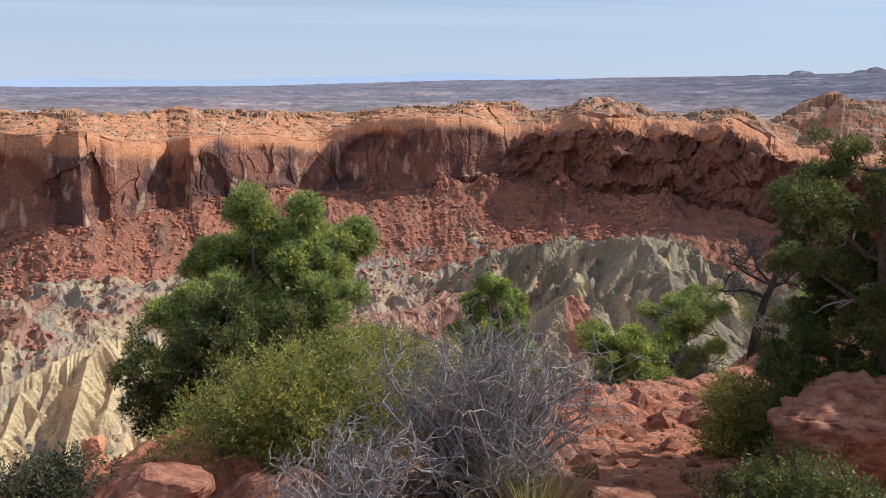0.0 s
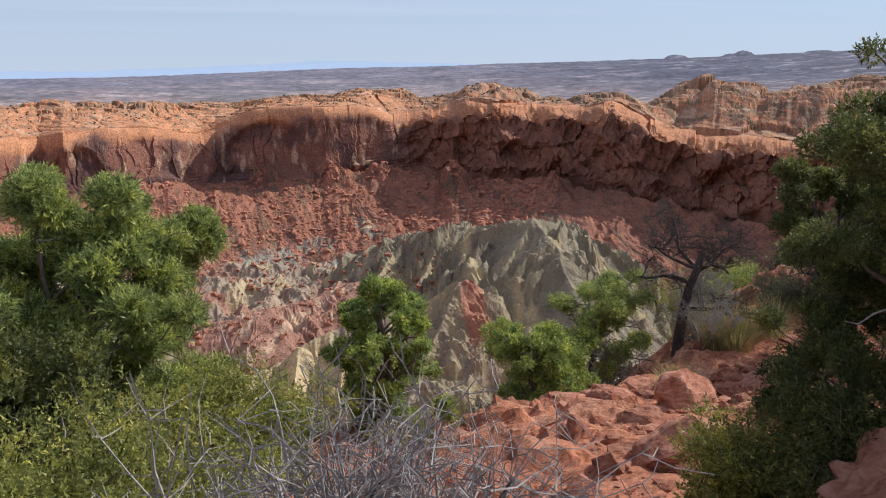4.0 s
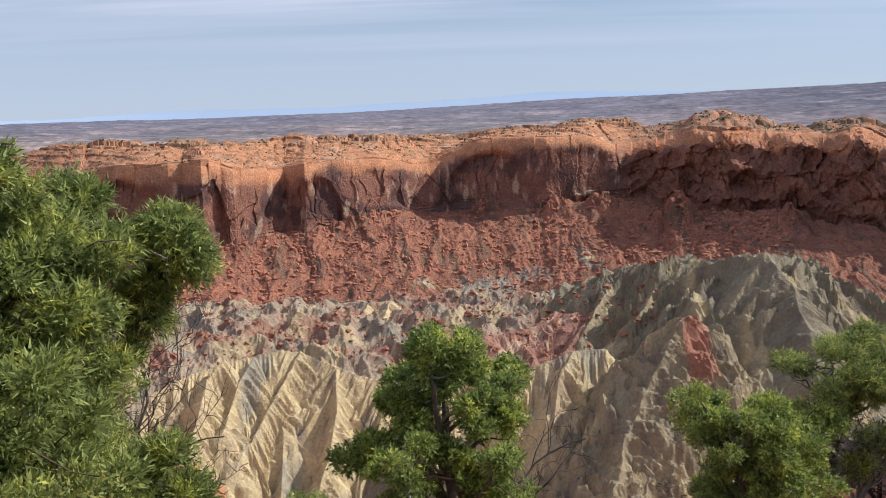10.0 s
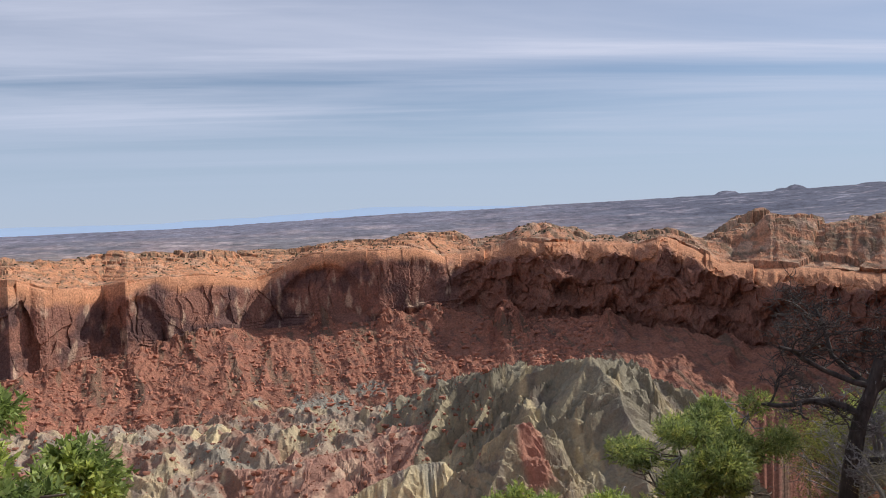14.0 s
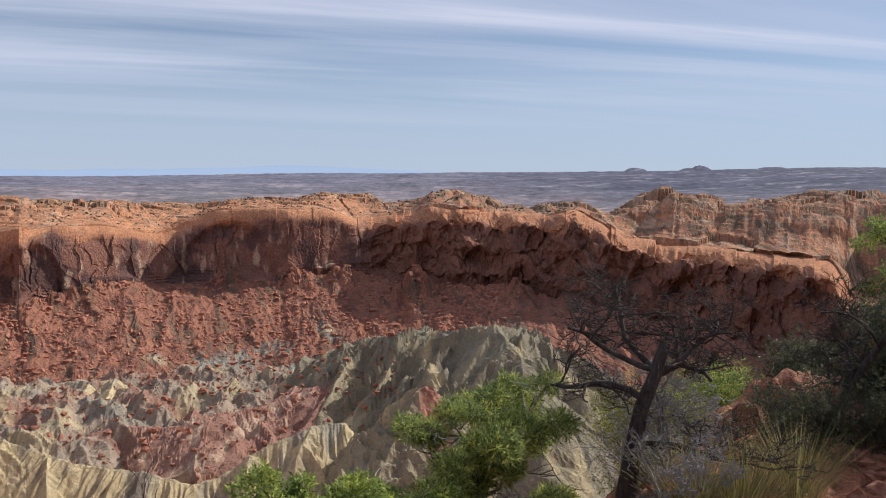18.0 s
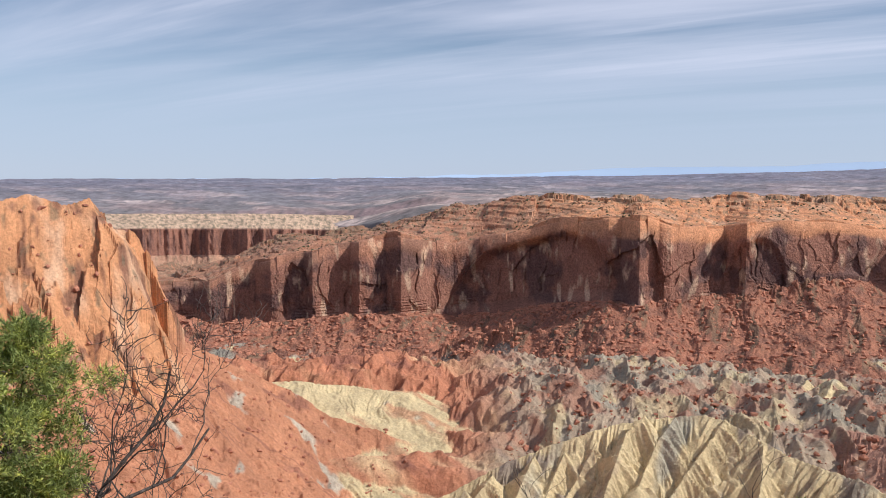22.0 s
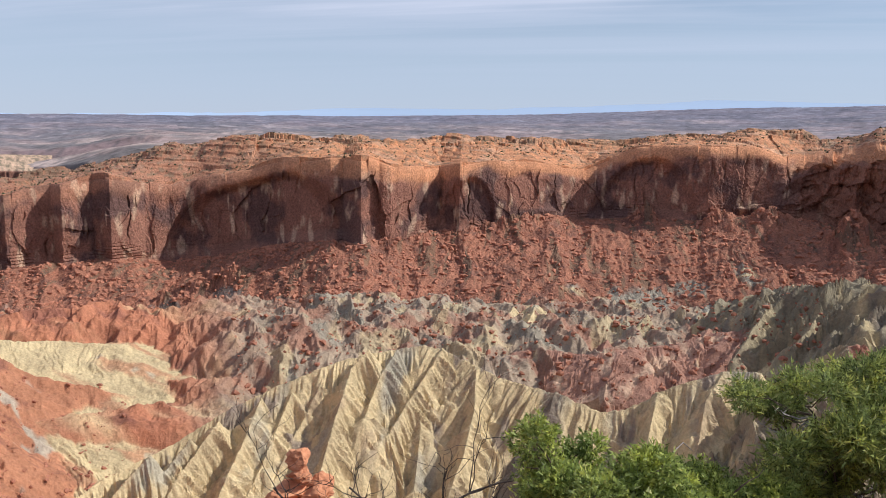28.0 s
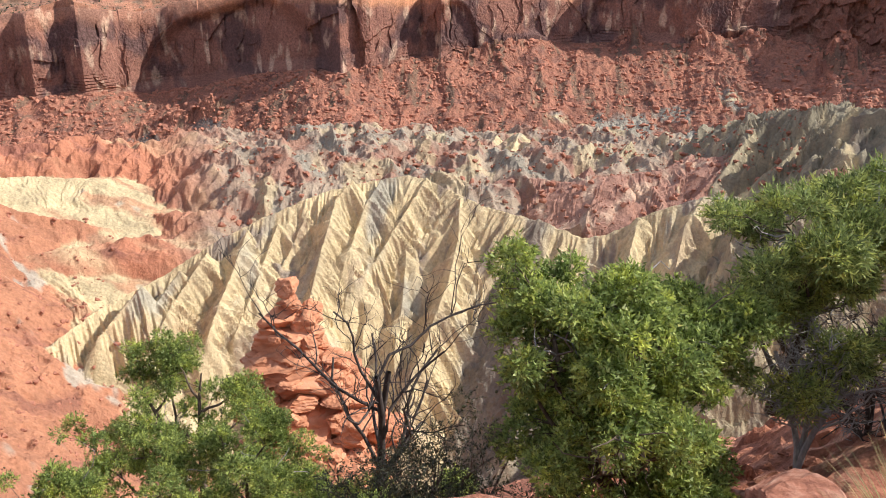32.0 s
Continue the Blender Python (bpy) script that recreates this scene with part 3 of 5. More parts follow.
def near_ground(x, y):
    """Height of the red slope that carries the trail."""
    s = past_rim(x, y)
    z = -1.72 - 0.25 * np.clip(y, -2, 9.5) - 0.12 * np.clip(y + 2, -7, 0) + 0.10 * np.clip(x - 4.5, 0, 12)
    z = z - 0.45 * np.clip(s, 0, 4) * step(6.4, 8.2, y) - 0.48 * np.clip(s, 0, 4) - 0.86 * np.clip(s - 4, 0, 70) - 0.80 * np.clip(s - 74, 0, 400)
    return z


def near_relief(x, y):
    z = near_ground(x, y)
    z = z + 0.16 * fbm(x / 3.1, y / 3.1, 4) + 0.05 * fbm(x / 0.6, y / 0.6, 3)
    return z


def crest(points):
    return np.array([(r * math.sin(radians(a)), r * math.cos(radians(a)), r * math.tan(radians(e))) for a, r, e in points])


def ridge(x, y, pts, slope, spur, seed, power=1.0, depth=0.5, near=1.0, skew=0.0):
    """A crest with spurs that fan down both flanks; returns height and the distance from the crest."""
    best = np.full(x.shape, -1e4)
    far = np.full(x.shape, 1e4)
    run = 0.0
    for a, b in zip(pts[:-1], pts[1:]):
        u = b[:2] - a[:2]
        ln = np.hypot(*u)
        t = np.clip(((x - a[0]) * u[0] + (y - a[1]) * u[1]) / ln ** 2, 0, 1)
        d = np.hypot(x - a[0] - t * u[0], y - a[1] - t * u[1])
        s = run + t * ln
        q = (s + skew * d) / spur + 0.35 * fbm(x / 60 + seed, y / 60, 2) + seed
        tri = np.abs((q % 1.0) * 2 - 1)                     # 0 on a gully .. 1 on a spur
        q2 = q * 3.7 + 0.5 * fbm(x / 20, y / 20 + seed, 2)
        tri2 = np.abs((q2 % 1.0) * 2 - 1)
        q3 = q * 11.3 + 0.4 * fbm(x / 9, y / 9 + seed, 2)
        tri3 = np.abs((q3 % 1.0) * 2 - 1)
        w1, w2, w3 = spur * 0.55, spur * 0.15, spur * 0.048
        cut = depth * ((0.5 - tri) * w1 * (1 - np.exp(-d / (w1 * near + 1))) + 1.25 * (0.5 - tri2) * w2 * (1 - np.exp(-d / (w2 + 1))) + 1.5 * (0.5 - tri3) * w3 * (1 - np.exp(-d / 4)))
        h = a[2] + (b[2] - a[2]) * t - slope * (d ** power + 1.3 * cut)
        best = np.maximum(best, h)
        far = np.minimum(far, d)
        run += ln
    return best, far


FIN = crest([(-50, 430, -28.5), (-46, 455, -25.4), (-41.4, 480, -23.0), (-37.0, 500, -21.4), (-33, 505, -19.4), (-30.5, 510, -18.4), (-28, 515, -17.4), (-25.3, 520, -16.55), (-22.6, 525, -16.0), (-20, 530, -15.65),
             (-18.7, 528, -15.9), (-17.2, 522, -16.5), (-14.8, 512, -17.6), (-11.6, 505, -18.3), (-10.3, 500, -18.5), (-7.5, 498, -19.5),
             (-5.2, 505, -18.8), (-3.6, 510, -17.6), (0.1, 520, -16.1), (2.2, 530, -15.8)])
PEAK = crest([(-3, 690, -14.0), (0.4, 695, -11.8), (3, 685, -10.6), (5.7, 665, -9.9), (8.8, 635, -9.65), (11, 602, -9.6), (12.5, 585, -9.1), (14.6, 605, -9.5), (16.2, 630, -10.4), (18.5, 660, -12.0), (21, 690, -14)])
SPUR = crest([(7.9, 500, -13.3), (7.3, 484, -13.7), (5.9, 462, -16.6), (4.5, 440, -19.8), (3.2, 415, -22.6), (2.4, 390, -25.5)])
SPUR2 = crest([(12.6, 583, -9.3), (14.2, 552, -11.3), (15.2, 522, -13.5), (16, 480, -17.5)])
SPUR3 = crest([(-10.8, 503, -18.3), (-11.4, 476, -21.4), (-11.9, 444, -25.2), (-11.0, 407, -30.0), (-12, 380, -34)])
# pale ribs that run down from the fin's crest
OUTLIERS = [crest(c) for c in (
    [(-12.4, 700, -12.6), (-13.0, 668, -14.0), (-13.9, 636, -15.6)],
    [(-13.9, 704, -12.8), (-14.8, 672, -14.2), (-15.8, 640, -15.8)],
    [(-9.0, 690, -13.3), (-9.4, 660, -14.6), (-10.2, 630, -15.8)],
    [(-5.0, 680, -12.9), (-5.8, 650, -14.3), (-6.8, 620, -15.6)],
    [(-24, 690, -13.6), (-25.4, 655, -15.0), (-27.4, 620, -16.4)],
    [(-28.5, 690, -13.4), (-30, 655, -14.8), (-32, 620, -16.4)],
    [(-1.0, 655, -13.4), (-2.0, 625, -14.6), (-3.0, 600, -16.0)],
    [(1.8, 640, -13.2), (0.6, 610, -14.6), (-0.4, 585, -16.2)],
    [(-7.4, 640, -14.6), (-8.2, 610, -16.0)],
    [(-18.0, 690, -13.5), (-19.2, 660, -14.6), (-20.6, 630, -15.6)])]
PEAK_RIBS = [crest(c) for c in (
    [(12.5, 584, -9.1), (11.6, 572, -10.6), (10.6, 556, -12.4), (9.8, 540, -14)],
    [(6.2, 655, -10.0), (5.6, 628, -11.6), (4.6, 600, -13.4), (3.8, 580, -15)],
    [(9.6, 612, -9.9), (9.0, 600, -11.0), (8.2, 585, -12.6)],
    [(3.4, 676, -10.7), (2.6, 650, -12.0), (1.6, 622, -13.6), (0.6, 600, -15.2)],
    [(0.6, 690, -11.9), (-0.4, 662, -13.2), (-1.6, 632, -14.8)],
    [(11.2, 560, -12.6), (10.9, 540, -14.2), (10.4, 515, -16.4)])]
RIBS = [crest(c) for c in (
    [(-23.8, 516, -15.9), (-25.0, 508, -17.1), (-26.1, 478, -20.4), (-27.4, 442, -24.8), (-28.5, 410, -29)],
    [(-21.8, 520, -15.9), (-23.1, 504, -17.9), (-24.1, 482, -20.5), (-26.5, 464, -23.4)],
    [(-18.7, 526, -15.8), (-20.2, 506, -18.2), (-22.4, 480, -21.4), (-25.8, 458, -24.9), (-28, 430, -29)],
    [(-20.3, 506, -18.7), (-20.1, 487, -21.0), (-20.6, 450, -25.5)],
    [(-16.3, 515, -17.1), (-16.4, 488, -19.9), (-17.1, 462, -23.0), (-18.8, 430, -27.1), (-20.5, 400, -31)],
    [(-3.9, 505, -17.8), (-4.2, 490, -19.5), (-4.7, 468, -22.2), (-3.7, 445, -25.1)],
    [(0.1, 518, -16.2), (-0.8, 500, -18.0), (-1.2, 470, -21.5)],
    [(-27.0, 510, -17.9), (-28.7, 488, -21.0), (-30.6, 460, -24.6)],
    [(-29.1, 505, -18.6), (-30.7, 478, -22.0), (-32.6, 448, -25.8)],
    [(-31.2, 500, -18.9), (-32.7, 471, -22.1), (-34.5, 445, -25.6)],
    [(-34.0, 490, -20.2), (-37.0, 464, -23.8), (-38.7, 446, -26.4)],
    [(-35.9, 482, -21.2), (-39.3, 458, -24.9)],
    [(-38.5, 470, -22.0), (-41.7, 456, -24.8)])]
HILL = crest([(-90, 440, -3.0), (-75, 500, -3.1), (-71.5, 520, -2.9), (-68.8, 535, -2.6), (-65.8, 542, -2.0), (-63.8, 545, -1.45), (-61.8, 550, -2.2), (-60.4, 555, -1.8), (-59.8, 558, -2.6)])
APRON = crest([(-86, 230, -14), (-76, 340, -13.2), (-68, 470, -11.3), (-61, 548, -10.0)])
SHOULDER = crest([(-59.6, 560, -8.6), (-58.4, 566, -9.5), (-55.5, 580, -10.6), (-52.5, 590, -12.2), (-47.5, 592, -14.9), (-45, 590, -16.4), (-41.5, 590, -17.6), (-38, 590, -18.9)])
DUNE = crest([(-50, 640, -14.0), (-47, 650, -14.1), (-44, 655, -14.5), (-41, 655, -14.9), (-38, 650, -16.0), (-35.6, 640, -16.9)])
MIDRIDGE = crest([(-13, 620, -15.6), (-9, 610, -15.8), (-6, 605, -15.2), (-3, 625, -14.6), (0, 640, -13.6), (3, 655, -12.8)])

caz = np.concatenate([np.linspace(-88, -62, 160, endpoint=False), np.linspace(-62, 22, 1350, endpoint=False), np.linspace(22, 60, 120)])
cr = np.concatenate([np.linspace(17, 60, 24, endpoint=False), np.linspace(60, 330, 60, endpoint=False), np.linspace(330, 560, 250, endpoint=False), np.linspace(560, 815, 115)])
CA, CR = np.meshgrid(np.radians(caz), cr)
AZD = np.degrees(CA)
CX, CY = CR * np.sin(CA), CR * np.cos(CA)
wx, wy = CX + 7 * fbm(CX / 45, CY / 45, 3), CY + 7 * fbm(CX / 45 + 9, CY / 45, 3)
slope_near = near_ground(CX, CY) - 0.6 * (1 - step(17, 30, CR))
bottom = -205 + 10 * fbm(CX / 80, CY / 80, 3)
bottom = bottom + 24 * step(560, 660, CR) + 11 * ridged(wx / 36, wy / 48, 4) * step(520, 600, CR) - 70 * step(735, 815, CR)
bottom = bottom - 95 * (1 - step(492, 548, CR)) - 24 * step(-32, -38, AZD) * step(560, 600, CR) * (1 - step(655, 720, CR))
base = np.maximum(bottom, slope_near + 4 * fbm(CX / 30, CY / 30, 3) * step(25, 80, CR))
Z = base + 3.0 * ridged(wx / 40, wy / 40, 3) * step(80, 260, CR)
stone = blend(np.broadcast_to(np.array((0.36, 0.285, 0.215)), CX.shape + (3,)), np.array((0.31, 0.165, 0.12)), step(-0.1, 0.3, fbm(CX / 55, CY / 30, 4)) * 0.85)
stone = blend(stone, GREY * 0.8, step(0.05, 0.35, fbm(CX / 40 + 5, CY / 26, 4)) * 0.7)
stone = blend(stone, YELLOW * 0.85, step(0.16, 0.34, fbm(CX / 26 + 8, CY / 40, 4)) * 0.6)
stone = blend(stone, RED * 1.1, step(0, 30, slope_near - bottom))
west = step(-30, -38, AZD)
bands = np.array((0.44, 0.19, 0.115))
leftc = blend(np.broadcast_to(bands, CX.shape + (3,)), YELLOW * 0.95, step(0.02, 0.45, fbm(CX / 110, CY / 40 + 5, 3)) * 0.7)
leftc = blend(leftc, MAROON, step(0.15, 0.4, fbm(CX / 60 + 4, CY / 26, 4)) * 0.7)
stone = stone + (leftc - stone) * (west * step(340, 400, CR))[..., None]
banding = fbm(CX / 26, CY / 70, 4)


def add(pts, slope, spur, seed, col, power=1.0, depth=0.5, near=1.0, warp=1.0, rough=0.0, skew=0.0, block=0.0, jag=0.8, slab=0.0):
    """Raises a ridge out of the floor wherever it tops what is there."""
    reach = (pts[:, 2].max() + 300) / slope
    m = (CX > pts[:, 0].min() - reach) & (CX < pts[:, 0].max() + reach) & (CY > pts[:, 1].min() - reach) & (CY < pts[:, 1].max() + reach)
    x, y, u, v, z = CX[m], CY[m], wx[m], wy[m], Z[m]
    h, d = ridge(x + (u - x) * warp, y + (v - y) * warp, pts, slope, spur, seed, power, depth, near, skew)
    h = h + jag * fbm(x / 7, y / 7, 4)
    if block:
        h = h + block * step(4, 26, d) * (blocky(fbm(x / 30, y / 30, 3), 3) + 0.5 * blocky(fbm(x / 11, y / 11, 3), 2) - 0.2)
    if rough:
        h = h + rough * (ridged(x / 22, y / 22, 4) - 1.0) * step(2, 25, d)
    if slab:
        h = h + slab * step(3, 20, d) * (facets(u / 38, v / 38, 26, 26, 2) + facets(u / 14, v / 14, 9, 9, 5))
    stone[m] = blend(stone[m], col[m], step(-1.5, 1.5, h - z))
    Z[m] = np.maximum(z, h)


yel = blend(np.broadcast_to(YELLOW, CX.shape + (3,)), GREY * 1.1, step(0.10, 0.5, banding) * 0.85)
yel = blend(yel, np.array((0.30, 0.22, 0.165)), step(0.16, 0.42, fbm(CX / 17 + 5, CY / 30, 4)) * 0.55)
yel_dark = blend(yel, DARKGREY * 1.2, step(0.12, 0.4, fbm(CX / 14, CY / 40 + 3, 4)) * 0.8)
grey = blend(np.broadcast_to(GREY * np.array((0.82, 0.76, 0.66)), CX.shape + (3,)), YELLOW * 0.9, step(0.1, 0.45, fbm(CX / 18, CY / 60, 4)) * 0.8)
grey = blend(grey, DARKGREY, step(0.15, 0.5, fbm(CX / 40 + 5, CY / 40, 4)) * 0.6)
maroon = blend(np.broadcast_to(blend(MAROON * 1.2, PALE, 0.25), CX.shape + (3,)), PALE, step(0.1, 0.4, fbm(CX / 20, CY / 34, 4)) * 0.8)
redc = blend(np.broadcast_to(blend(RED, ORANGE, 0.45), CX.shape + (3,)), MAROON, step(0.15, 0.45, fbm(CX / 30, CY / 60 + Z / 9, 4)) * 0.6)
redc = blend(redc, GREY * 1.3, step(0.34, 0.5, fbm(CX / 26 + 3, CY / 26, 3)) * 0.8)
add(MIDRIDGE, 0.55, 26, 0.2, maroon, 1.0, 0.7, slab=0.35)
for k, rib in enumerate(OUTLIERS):
    tone = (yel, yel, yel, blend(grey, YELLOW, 0.5), grey, grey, maroon, maroon, maroon, blend(grey, RED, 0.5))[k]
    add(rib, 1.05, 15, 0.1 + 0.43 * k, tone, 1.0, 0.7, 1.0, 0.5, rough=1.5, jag=1.5, slab=0.12 if k > 5 else 0.0)
add(PEAK, 0.95, 52, 0.3, grey, 1.0, 1.15, 0.7, 0.7, rough=2.0, skew=0.3, jag=1.5)
# ribs tinted paler than the peak, adding to their lit slivers
for k, rib in enumerate(PEAK_RIBS):
    add(rib, 1.25, 17, 0.15 + 0.31 * k, blend(grey, YELLOW * 0.9, 0.3), 1.0, 0.6, 1.0, 0.4, rough=1.0, jag=1.0)
spurc = blend(blend(grey, YELLOW * 0.85, 0.35), DARKGREY, step(0.05, 0.35, fbm(CX / 9, CY / 14, 4)) * 0.5)
spurc = blend(spurc, np.array((0.40, 0.18, 0.13)), (1 - step(0.6, 0.95, np.hypot((AZD - 8.6) / 1.5, (CR - 478) / 26) + 0.5 * fbm(CX / 18, CY / 18, 3))) * 0.85)
add(SPUR, 1.12, 24, 0.6, spurc, 1.0, 0.9, 0.8, 1.0, 4.5, 0.5, 2.0, 3.0)
add(SPUR2, 0.95, 26, 0.1, grey, 1.0, 0.6, 0.5, 0.5, 1.0, 0.2)
add(DUNE, 0.34, 40, 0.4, blend(np.broadcast_to(YELLOW * 0.95, CX.shape + (3,)), redc, step(0.05, 0.35, fbm(CX / 60, CY / 18, 4)) * 0.7), 1.0, 0.6)
add(SHOULDER, 0.80, 60, 0.7, redc, 1.0, 0.25, rough=3.0)
add(APRON, 0.72, 70, 0.35, redc, 1.0, 0.25, rough=3.0)
hillc = blend(np.broadcast_to(ORANGE * np.array((1.0, 1.04, 1.0)), CX.shape + (3,)), PALE, step(0.0, 0.5, fbm(CX / 20, CY / 20, 3)) * 0.6)
hillc = blend(hillc, CLIFF * 0.7, step(0.1, 0.4, fbm(CX / 12 + 7, CY / 12, 4)) * 0.8)
hillc = blend(hillc, SAGE, step(0.3, 0.45, fbm(CX / 5, CY / 5, 3)) * 0.6)
add(HILL, 2.0, 60, 0.15, hillc, 1.0, 0.10, 0.6, 0.35, 0.5, 0.0, 5.0, slab=1.5)
add(FIN, 1.12, 34, 0.45, yel_dark, 1.0, 0.6, 1.4, 0.25, skew=0.3, jag=0.8)
for k, rib in enumerate(RIBS):
    add(rib, 1.40, 30, 0.2 + 0.37 * k, yel, 1.0, 0.75, 0.8, 0.15, jag=0.6)
add(SPUR3, 0.98, 18, 0.25, blend(grey * 0.9, DARKGREY, 0.5), 1.0, 0.6, 1.0, 0.4, rough=2.5, jag=1.6)
Z = Z + 0.7 * ridged(wx / 9, wy / 9, 3) * step(60, 200, CR)
sheet("crater_floor", CX, CY, Z, stone, MAT_FLOOR, "crater floor with pale eroded fins, grey peak and red slopes", "crater floor", False)

# near ground with the trail
gx = np.concatenate([np.linspace(-34, -9, 50, endpoint=False), np.linspace(-9, 11, 330, endpoint=False), np.linspace(11, 40, 60)])
gy = np.concatenate([np.linspace(-16, -7, 30, endpoint=False), np.linspace(-7, 17, 380, endpoint=False), np.linspace(17, 36, 50)])
GX, GY = np.meshgrid(gx, gy)
GZ = near_relief(GX, GY)
trail = np.exp(-((GX - curve(GY, [(-12, -2.6), (-6.6, -1.2), (0, 0.6), (4, 1.9), (7, 3.4), (9, 5.2), (12, 9), (20, 20)])) / 0.75) ** 2)
ledge = step(0.0, 0.5, fbm(GX / 1.6, GY / 1.1 + 4, 3))
GZ = GZ + 0.20 * ledge * (1 - trail) + 0.10 * step(0.1, 0.25, fbm(GX / 0.7, GY / 0.5 + 2, 3)) * (1 - 0.8 * trail)
plates = blocky(fbm(GX / 1.9 + 0.3, GY / 1.2, 4), 4)
GZ = GZ + (0.20 * plates + facets(GX / 0.55 + 0.2 * fbm(GX, GY, 2), GY / 0.40, 0.13, 0.10, 3) + facets(GX / 0.2, GY / 0.16, 0.045, 0.04, 6)) * (1 - 0.75 * trail) + 0.030 * fbm(GX / 0.16, GY / 0.16, 2)
SOIL = np.array((0.44, 0.185, 0.112))
gcol = blend(np.broadcast_to(SOIL, GX.shape + (3,)), np.array((0.56, 0.31, 0.215)), step(0.0, 0.4, fbm(GX / 0.9, GY / 0.7, 4)) * 0.75)
gcol = blend(gcol, np.array((0.24, 0.10, 0.07)), step(0.0, 0.4, fbm(GX / 0.4, GY / 0.4, 4)) * 0.65)
gcol = blend(gcol, SOIL * 1.1, trail * 0.8)
sheet("ground", GX, GY, GZ, gcol, MAT_NEAR, "red sandy trail ground with stony ledges on the rim", "ground", False)

# ---------------------------------------------------------------- helpers for things
def mesh_of(name, co, faces, mat, smooth=False):
    """A mesh from an array of points and a list of (n, k) arrays of corner indices."""
    me = bpy.data.meshes.new(name)
    co = np.asarray(co, np.float32)
    me.vertices.add(len(co))
    me.vertices.foreach_set("co", co.ravel())
    loops = np.concatenate([f.ravel() for f in faces]).astype(np.int32)
    sizes = np.concatenate([np.full(len(f), f.shape[1]) for f in faces])
    me.loops.add(len(loops))
    me.loops.foreach_set("vertex_index", loops)
    me.polygons.add(len(sizes))
    me.polygons.foreach_set("loop_start", np.concatenate([[0], np.cumsum(sizes)[:-1]]).astype(np.int32))
    me.polygons.foreach_set("use_smooth", np.full(len(sizes), smooth))
    me.update(calc_edges=True)
    me.materials.append(mat)
    return me


def part(name, me, parent, label="", kind=""):
    ob = new(name, me)
    ob.parent = parent
    return tagged(ob, label, kind=kind)


def ground_z(x, y):
    return float(near_relief(np.array([float(x)]), np.array([float(y)]))[0])


def empty_at(name, x, y, z, label, category, group=""):
    e = new(name)
    e.empty_display_size = 0.2
    e.location = (x, y, z)
    return tagged(e, label, category, group)


def plain_mat(name, stops, scale, rough=0.9, bump=0.4, dist=0.01, stretch=(1, 1, 1), detail=6.0):
    m, n, l, b = material(name)
    tc = n.new("ShaderNodeTexCoord")
    mp = n.new("ShaderNodeMapping")
    mp.inputs["Scale"].default_value = stretch
    l.new(tc.outputs["Object"], mp.inputs[0])
    f = noise_node(n, l, mp.outputs[0], scale, detail, 0.65)
    c = ramp(n, l, f, stops)
    oi = n.new("ShaderNodeObjectInfo")
    v = ramp(n, l, oi.outputs["Random"], [(0.0, (0.82, 0.80, 0.80)), (1.0, (1.14, 1.12, 1.10))])
    c = mixcol(n, l, "MULTIPLY", 1.0, c, v)
    l.new(c, b.inputs["Base Color"])
    b.inputs["Roughness"].default_value = rough
    b.inputs["Specular IOR Level"].default_value = 0.2
    bp = n.new("ShaderNodeBump")
    bp.inputs["Strength"].default_value, bp.inputs["Distance"].default_value = bump, dist
    l.new(f, bp.inputs["Height"])
    l.new(bp.outputs[0], b.inputs["Normal"])
    return m


def leaf_mat(name, dark, light, tip, shine=0.5, through_light=0.42, patch=5.0):
    m, n, l, b = material(name)
    g = n.new("ShaderNodeNewGeometry")
    c = ramp(n, l, g.outputs["Random Per Island"], [(0.0, dark), (0.6, light), (0.93, light), (1.0, tip)])
    tc = n.new("ShaderNodeTexCoord")
    f = noise_node(n, l, tc.outputs["Object"], patch, 4.0, 0.65)
    v = ramp(n, l, f, [(0.32, (0.55, 0.62, 0.65)), (0.5, (0.9, 0.92, 0.9)), (0.68, (1.75, 1.55, 1.15))])
    c = mixcol(n, l, "MULTIPLY", 1.0, c, v)
    l.new(c, b.inputs["Base Color"])
    b.inputs["Roughness"].default_value = shine
    b.inputs["Specular IOR Level"].default_value = 0.3
    tr = n.new("ShaderNodeBsdfTranslucent")
    l.new(c, tr.inputs["Color"])
    mx = n.new("ShaderNodeMixShader")
    mx.inputs[0].default_value = through_light
    l.new(b.outputs[0], mx.inputs[1]), l.new(tr.outputs[0], mx.inputs[2])
    l.new(mx.outputs[0], n["Material Output"].inputs["Surface"])
    return m


BARK = plain_mat("shaggy_bark", [(0.3, (0.07, 0.05, 0.04)), (0.55, (0.17, 0.13, 0.10)), (0.75, (0.30, 0.25, 0.21))], 30, 0.95, 0.8, 0.01, (1, 1, 0.25))
DEADWOOD = plain_mat("dark_dead_wood", [(0.3, (0.035, 0.028, 0.026)), (0.6, (0.09, 0.075, 0.068)), (0.8, (0.26, 0.23, 0.21))], 24, 0.9, 0.7, 0.01, (1, 1, 0.3))
GREYWOOD = plain_mat("weathered_grey_twigs", [(0.3, (0.20, 0.185, 0.175)), (0.6, (0.38, 0.36, 0.345)), (0.8, (0.55, 0.53, 0.51))], 30, 0.9, 0.5, 0.004, (1, 1, 0.3))
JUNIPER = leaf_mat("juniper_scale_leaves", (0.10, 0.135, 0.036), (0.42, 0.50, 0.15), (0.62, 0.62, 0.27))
# juniper leaf darkened in colour to stand in for backlit shade
JUNIPER_SHADED = leaf_mat("shade_toned_juniper_leaves", (0.055, 0.066, 0.024), (0.165, 0.185, 0.062), (0.32, 0.32, 0.14), 0.5, 0.45)
